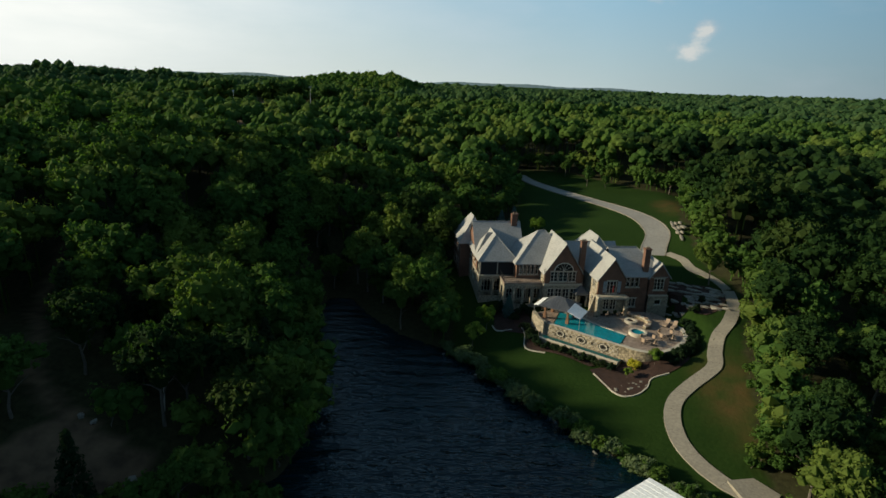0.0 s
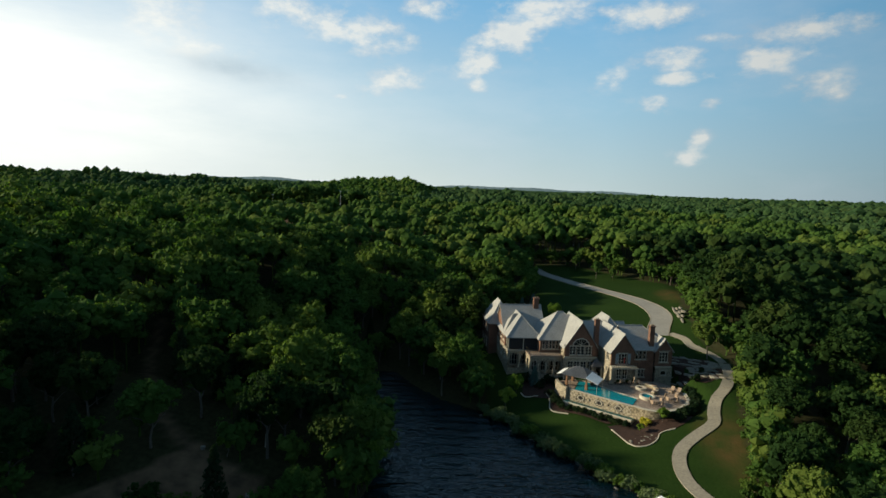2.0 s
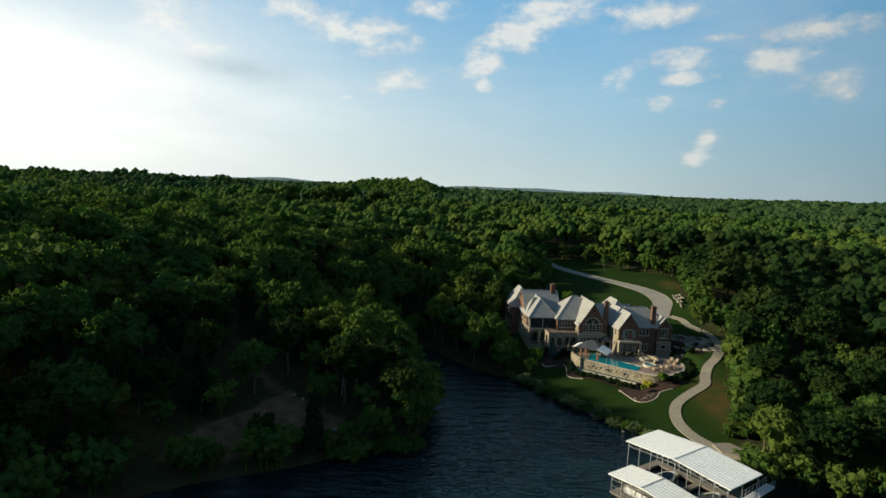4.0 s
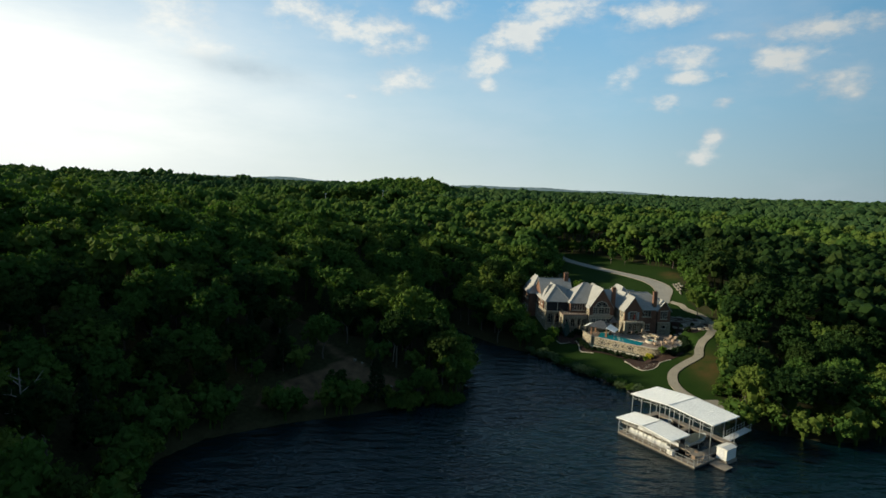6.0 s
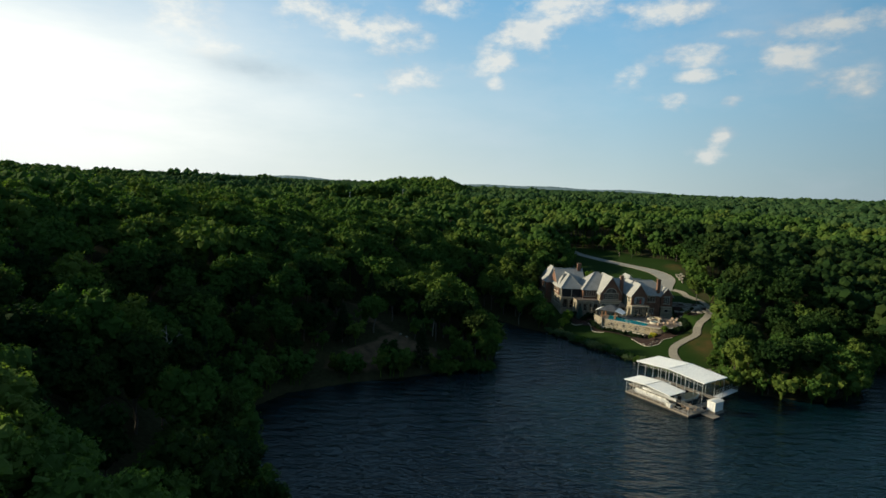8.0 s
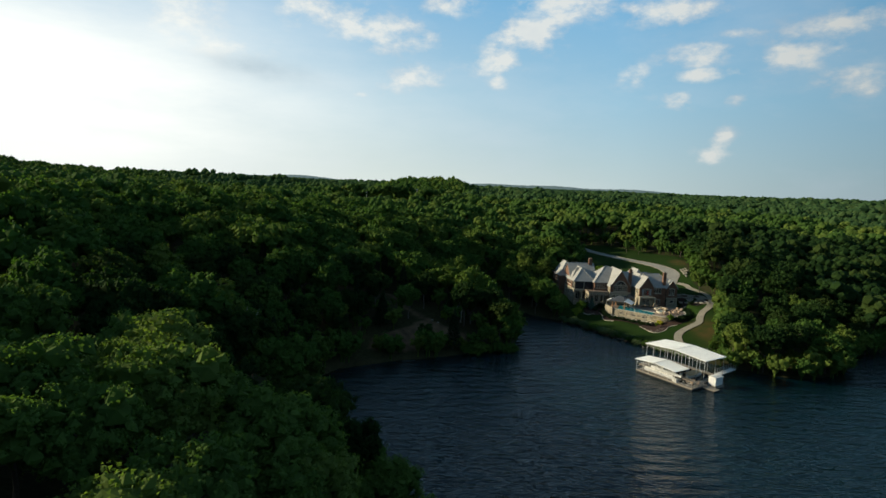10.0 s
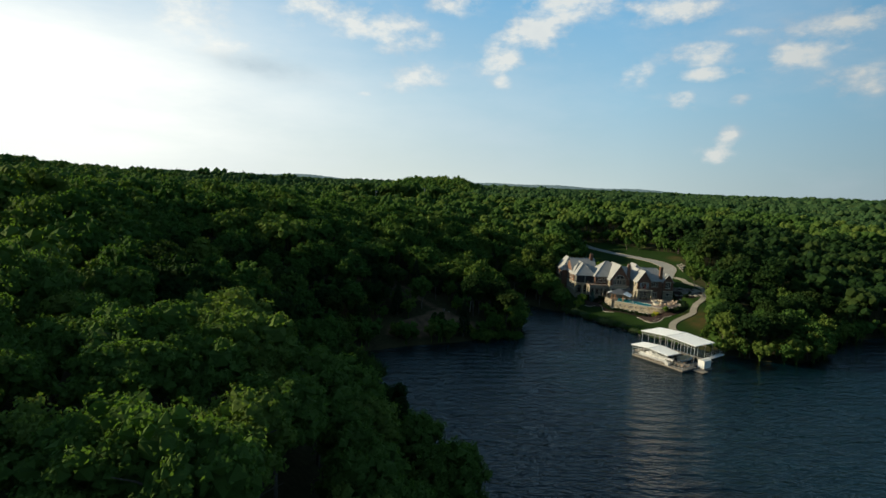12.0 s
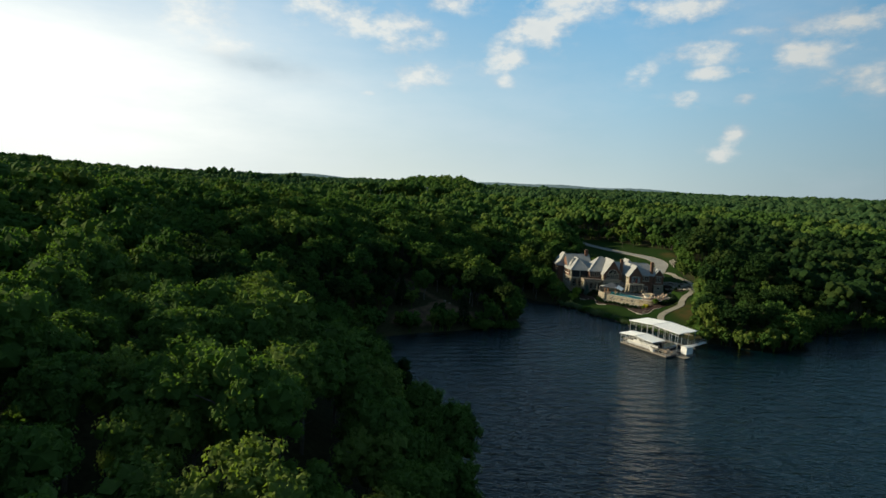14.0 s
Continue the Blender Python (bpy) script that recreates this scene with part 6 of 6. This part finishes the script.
# light poles in the far field
for x, y in ((-91, 256), (-62, 276)):
    lp = thing("light_pole", "tall grey floodlight pole in the far field", "light pole", (x, y, height(x, y)))
    bm = bmesh.new()
    bar(bm, (0, 0, -0.3), (0, 0, 8.0), 0.11, 0.07, 8)
    part("pole", bm, STEEL, lp)
    part("lamp_head", boxed((-0.5, 0.5, -0.15, 0.15, 7.8, 8.2)), STEEL, lp)

# ---- the boat dock ----
dock = thing("boat_dock", "floating two-roofed boat dock with white metal roofs", "dock", (14.6, 40.8, 0), -54.8)
# s runs along the long side, q towards the shore
for s0, s1, q0, q1 in ((2.6, 16.6, -6.05, -4.9), (0.2, 16.6, -2.0, -0.6), (0.2, 15.4, 6.4, 7.6), (14.2, 16.6, -4.9, -2.0), (14.0, 15.4, -0.6, 6.4), (0.2, 1.3, -0.6, 6.4), (7.2, 8.0, -0.6, 6.4), (2.6, 3.2, -4.9, -2.0)):
    bm = bmesh.new()
    n = max(2, int((s1 - s0) / 0.3)) if s1 - s0 > q1 - q0 else 1
    box(bm, s0, s1, q0, q1, 0.30, 0.50)
    d = part("deck_section", bm, TIMBER, dock, "weathered grey-tan dock decking")
    bm = bmesh.new()
    box(bm, s0 + 0.05, s1 - 0.05, q0 + 0.05, q1 - 0.05, -0.45, 0.30)
    part("float", bm, SCREEN, d)
    bm = bmesh.new()
    box(bm, s0 - 0.05, s1 + 0.05, q0 - 0.05, q0, 0.28, 0.52)
    part("bumper", bm, TIMBER, d)


def dock_roof(s0, s1, q0, q1, ze, rise, posts, rows):
    mid = (s0 + s1) / 2
    for a, b, za, zb in ((s0, mid, ze, ze + rise), (mid, s1, ze + rise, ze)):
        bm = bmesh.new()
        prism(bm, [(a, q0, za), (b, q0, zb), (b, q1, zb), (a, q1, za)], (0, 0, -0.14))
        r = part("roof_panel", bm, DOCKROOF, dock, "white ribbed metal roof panel")
        bm = bmesh.new()
        k = int((q1 - q0) / 0.6)
        for i in range(1, k):
            q = q0 + (q1 - q0) * i / k
            bar(bm, (a, q, za + 0.01), (b, q, zb + 0.01), 0.02, sides=4)
        part("rib", bm, DOCKROOF, r)
    bm = bmesh.new()
    box(bm, mid - 0.10, mid + 0.10, q0 - 0.02, q1 + 0.02, ze + rise - 0.03, ze + rise + 0.03)
    part("ridge_cap", bm, STEEL, dock)
    for q in rows:
        for i in range(posts):
            s = s0 + 0.35 + (s1 - s0 - 0.7) * i / (posts - 1)
            zt = ze + rise * (1 - abs(s - mid) / (mid - s0)) - 0.14
            bm = bmesh.new()
            bar(bm, (s, q, 0.5), (s, q, zt), 0.06, sides=6)
            part("post", bm, STEEL, dock)
        bm = bmesh.new()
        for a, b, za, zb in ((s0 + 0.3, mid, ze, ze + rise), (mid, s1 - 0.3, ze + rise, ze)):
            bar(bm, (a, q, za - 0.22), (b, q, zb - 0.22), 0.05, sides=5)
            bar(bm, (a, q, za - 0.75), (b, q, zb - 0.75), 0.04, sides=5)
        n = posts * 2
        for i in range(n):
            a = s0 + 0.35 + (s1 - s0 - 0.7) * i / n
            b = s0 + 0.35 + (s1 - s0 - 0.7) * (i + 1) / n
            za = ze + rise * (1 - abs(a - mid) / (mid - s0))
            zb = ze + rise * (1 - abs(b - mid) / (mid - s0))
            bar(bm, (a, q, za - (0.22 if i % 2 else 0.75)), (b, q, zb - (0.75 if i % 2 else 0.22)), 0.025, sides=4)
        part("truss", bm, STEEL, dock)
    for i in range(posts):
        s = s0 + 0.35 + (s1 - s0 - 0.7) * i / (posts - 1)
        zt = ze + rise * (1 - abs(s - mid) / (mid - s0)) - 0.25
        bm = bmesh.new()
        bar(bm, (s, rows[0], zt), (s, rows[-1], zt), 0.05, sides=5)
        part("crossbeam", bm, STEEL, dock)


dock_roof(0.0, 15.4, 0.0, 7.6, 5.15, 0.55, 9, (0.25, 7.3))
dock_roof(2.4, 12.8, -6.5, -1.6, 3.0, 0.45, 7, (-6.1, -2.0))
bm = bmesh.new()
for i in range(15):
    s = 2.8 + i * 0.98
    bar(bm, (s, -6.2, 0.5), (s, -6.2, 1.5), 0.03, sides=5)
bar(bm, (2.8, -6.2, 1.5), (16.5, -6.2, 1.5), 0.03, sides=5)
bar(bm, (2.8, -6.2, 1.0), (16.5, -6.2, 1.0), 0.02, sides=5)
part("railing", bm, STEEL, dock)
bm = bmesh.new()
for i in range(6):
    q = -6.0 + i * 0.8
    bar(bm, (16.5, q, 0.5), (16.5, q, 1.5), 0.03, sides=5)
bar(bm, (16.5, -6.2, 1.5), (16.5, -1.4, 1.5), 0.03, sides=5)
bar(bm, (16.5, -6.2, 1.0), (16.5, -1.4, 1.0), 0.02, sides=5)
part("railing", bm, STEEL, dock)

D = pose(14.6, 40.8, 0, 0, 0, -54.8)


def on_dock(s, q, z):
    v = D @ Vector((s, q, z))
    return (v.x, v.y, v.z)


shed = thing("dock_shed", "small white dock storage shed with a low gable roof", "shed", on_dock(17.2, 1.2, 0.52), -54.8)
part("shed_wall", boxed((-0.8, 0.8, -1.3, 1.3, 0, 1.75)), WHITE, shed)
bm = bmesh.new()
for sx in (-1, 1):
    prism(bm, [(sx * 0.88, -1.4, 1.7), (sx * 0.88, 1.4, 1.7), (0, 1.4, 1.9), (0, -1.4, 1.9)], (0, 0, 0.06))
part("shed_roof", bm, WHITE, shed)
part("shed_door", boxed((-0.4, 0.4, -1.34, -1.29, 0.05, 1.6)), CANVAS, shed)
part("shed_float", boxed((-0.95, 0.95, -1.45, 1.45, -0.9, 0.0)), TIMBER, shed)
ramp = thing("jet_ski_ramp", "low slatted floating ramp beside the dock", "ramp", on_dock(18.0, -1.5, 0.1), -54.8)
for i in range(9):
    part("slat", boxed((-1.3, 1.3, -0.9 + i * 0.22, -0.72 + i * 0.22, 0.05, 0.18)), TIMBER, ramp)
part("float", boxed((-1.2, 1.2, -0.9, 1.0, -0.4, 0.05)), SCREEN, ramp)

gang = thing("gangway", "pale metal gangway from the dock to the shore", "gangway", on_dock(13.6, 7.6, 0.55), -54.8)
bm = bmesh.new()
prism(bm, [(-0.6, 0, 0), (0.6, 0, 0), (0.6, 6.6, 0.45), (-0.6, 6.6, 0.45)], (0, 0, -0.15))
part("walkway", bm, CANVAS, gang)
for sx in (-0.57, 0.57):
    bm = bmesh.new()
    for i in range(8):
        q = 0.2 + i * 0.88
        bar(bm, (sx, q, 0.06 * q), (sx, q, 0.06 * q + 1.0), 0.03, sides=5)
    bar(bm, (sx, 0.1, 1.0), (sx, 6.5, 1.45), 0.035, sides=5)
    bar(bm, (sx, 0.1, 0.5), (sx, 6.5, 0.95), 0.025, sides=5)
    part("handrail", bm, STEEL, gang)


def hull(bm, length, beam, depth, z0):
    """A boat hull: pointed bow, full stern."""
    rows = []
    for i in range(9):
        k = i / 8
        w = beam / 2 * (1 - max(0, (k - 0.55) / 0.45) ** 2.2)
        x = length * (k - 0.5)
        rise = 0.25 * max(0, k - 0.5)
        rows.append([bm.verts.new(c) for c in ((x, -w, z0 + depth + rise), (x, -w * 0.72, z0 + 0.2), (x, 0, z0 + 0.25 * max(0, k - 0.6)), (x, w * 0.72, z0 + 0.2), (x, w, z0 + depth + rise))])
    for a, b in zip(rows, rows[1:]):
        for j in range(4):
            bm.faces.new((a[j], a[j + 1], b[j + 1], b[j]))
        bm.faces.new((a[4], a[0], b[0], b[4]))
    bm.faces.new(rows[0])


def motorboat(s, q, turn, cover, label, length=6.2):
    b = thing("motorboat", label, "boat", on_dock(s, q, 0.0), -54.8 + turn)
    bm = bmesh.new()
    hull(bm, length, 2.3, 0.85, -0.15)
    part("hull", bm, WHITE, b)
    bm = bmesh.new()
    for i in range(5):
        k0, k1 = i / 5, (i + 1) / 5
        x0, x1 = length * (k0 * 0.8 - 0.45), length * (k1 * 0.8 - 0.45)
        w0, w1 = 1.05 * (1 - 0.5 * k0 ** 3), 1.05 * (1 - 0.5 * k1 ** 3)
        h0, h1 = 0.95 + 0.55 * math.sin(math.pi * k0), 0.95 + 0.55 * math.sin(math.pi * k1)
        for sy in (-1, 1):
            prism(bm, [(x0, 0, h0), (x1, 0, h1), (x1, sy * w1, 0.8), (x0, sy * w0, 0.8)], (0, 0, -0.04))
    part("cover", bm, cover, b)
    bm = bmesh.new()
    box(bm, -length / 2 - 0.45, -length / 2 + 0.05, -0.25, 0.25, 0.2, 1.15)
    part("outboard_motor", bm, BLACKIRON, b)
    return b


motorboat(4.3, 3.0, 90, BOATBLUE, "white motorboat under a dark blue cover in its slip")
motorboat(10.8, 3.0, 90, TAN, "white motorboat under a tan cover in its slip")
pon = thing("pontoon_boat", "long pontoon boat with white seats under the low dock roof", "boat", on_dock(7.6, -3.45, 0.0), -54.8)
for sy in (-0.9, 0.9):
    bm = bmesh.new()
    bar(bm, (-3.9, sy, 0.15), (3.4, sy, 0.15), 0.33, sides=10)
    bar(bm, (3.4, sy, 0.15), (4.1, sy, 0.3), 0.33, 0.05, 10)
    part("pontoon", bm, STEEL, pon)
part("deck", boxed((-3.9, 3.8, -1.2, 1.2, 0.5, 0.6)), TIMBER, pon)
for x in (-3.4, -2.5, -1.6, -0.7, 0.2, 1.1, 2.0, 2.9):
    bm = bmesh.new()
    box(bm, x - 0.38, x + 0.38, -1.15, -0.55, 0.6, 1.0)
    box(bm, x - 0.38, x + 0.38, -1.2, -1.02, 1.0, 1.4)
    part("seat", bm, WHITE, pon)
bm = bmesh.new()
box(bm, -3.9, 3.8, -1.24, -1.2, 0.6, 1.15)
box(bm, -3.9, 3.8, 1.2, 1.24, 0.6, 1.15)
part("fence", bm, CANVAS, pon)
bm = bmesh.new()
prism(bm, [(-2.6, -1.15, 2.25), (1.0, -1.15, 2.25), (1.0, 1.15, 2.25), (-2.6, 1.15, 2.25)], (0, 0, 0.06))
part("canopy", bm, CANVAS, pon)
bm = bmesh.new()
for sx in (-2.4, 0.8):
    for sy in (-1.15, 1.15):
        bar(bm, (sx, sy, 0.6), (sx, sy, 2.25), 0.025, sides=5)
part("canopy_frame", bm, STEEL, pon)


def dock_chair(s, q, turn):
    t = copy_thing(first_chair, D @ pose(s, q, 0.503, 0, 0, turn))
    return tagged(t, "tan cushioned chair on the dock", "chair", "chairs on the dock")


tb = thing("dock_table", "round table on the dock's open end", "table", on_dock(15.0, -3.6, 0.503), 0)
part("tabletop", disc(0, 0, 0.7, 0.7, 0.75, 18), TIMBER, tb)
bm = bmesh.new()
bar(bm, (0, 0, 0), (0, 0, 0.7), 0.08)
part("pedestal", bm, BLACKIRON, tb)
for k in range(4):
    a = 0.4 + k * math.pi / 2
    dock_chair(15.0 + 1.0 * math.cos(a), -3.6 + 1.0 * math.sin(a), math.degrees(a) - 90)
chest = thing("dock_box", "white storage box on the dock deck", "box", on_dock(12.2, -5.5, 0.503), -54.8)
part("body", boxed((-0.5, 0.5, -0.3, 0.3, 0, 0.6)), WHITE, chest)
part("lid", boxed((-0.53, 0.53, -0.33, 0.33, 0.6, 0.7)), WHITE, chest)

for t in (*OAKS, *FINE_OAKS, *SHADED_OAKS, *CEDARS, *SHRUBS, *PALE_SHRUBS, *SPRUCES, *LIMES, *GOLDS, *BOXES, *LIGHTS):
    remove_thing(t)
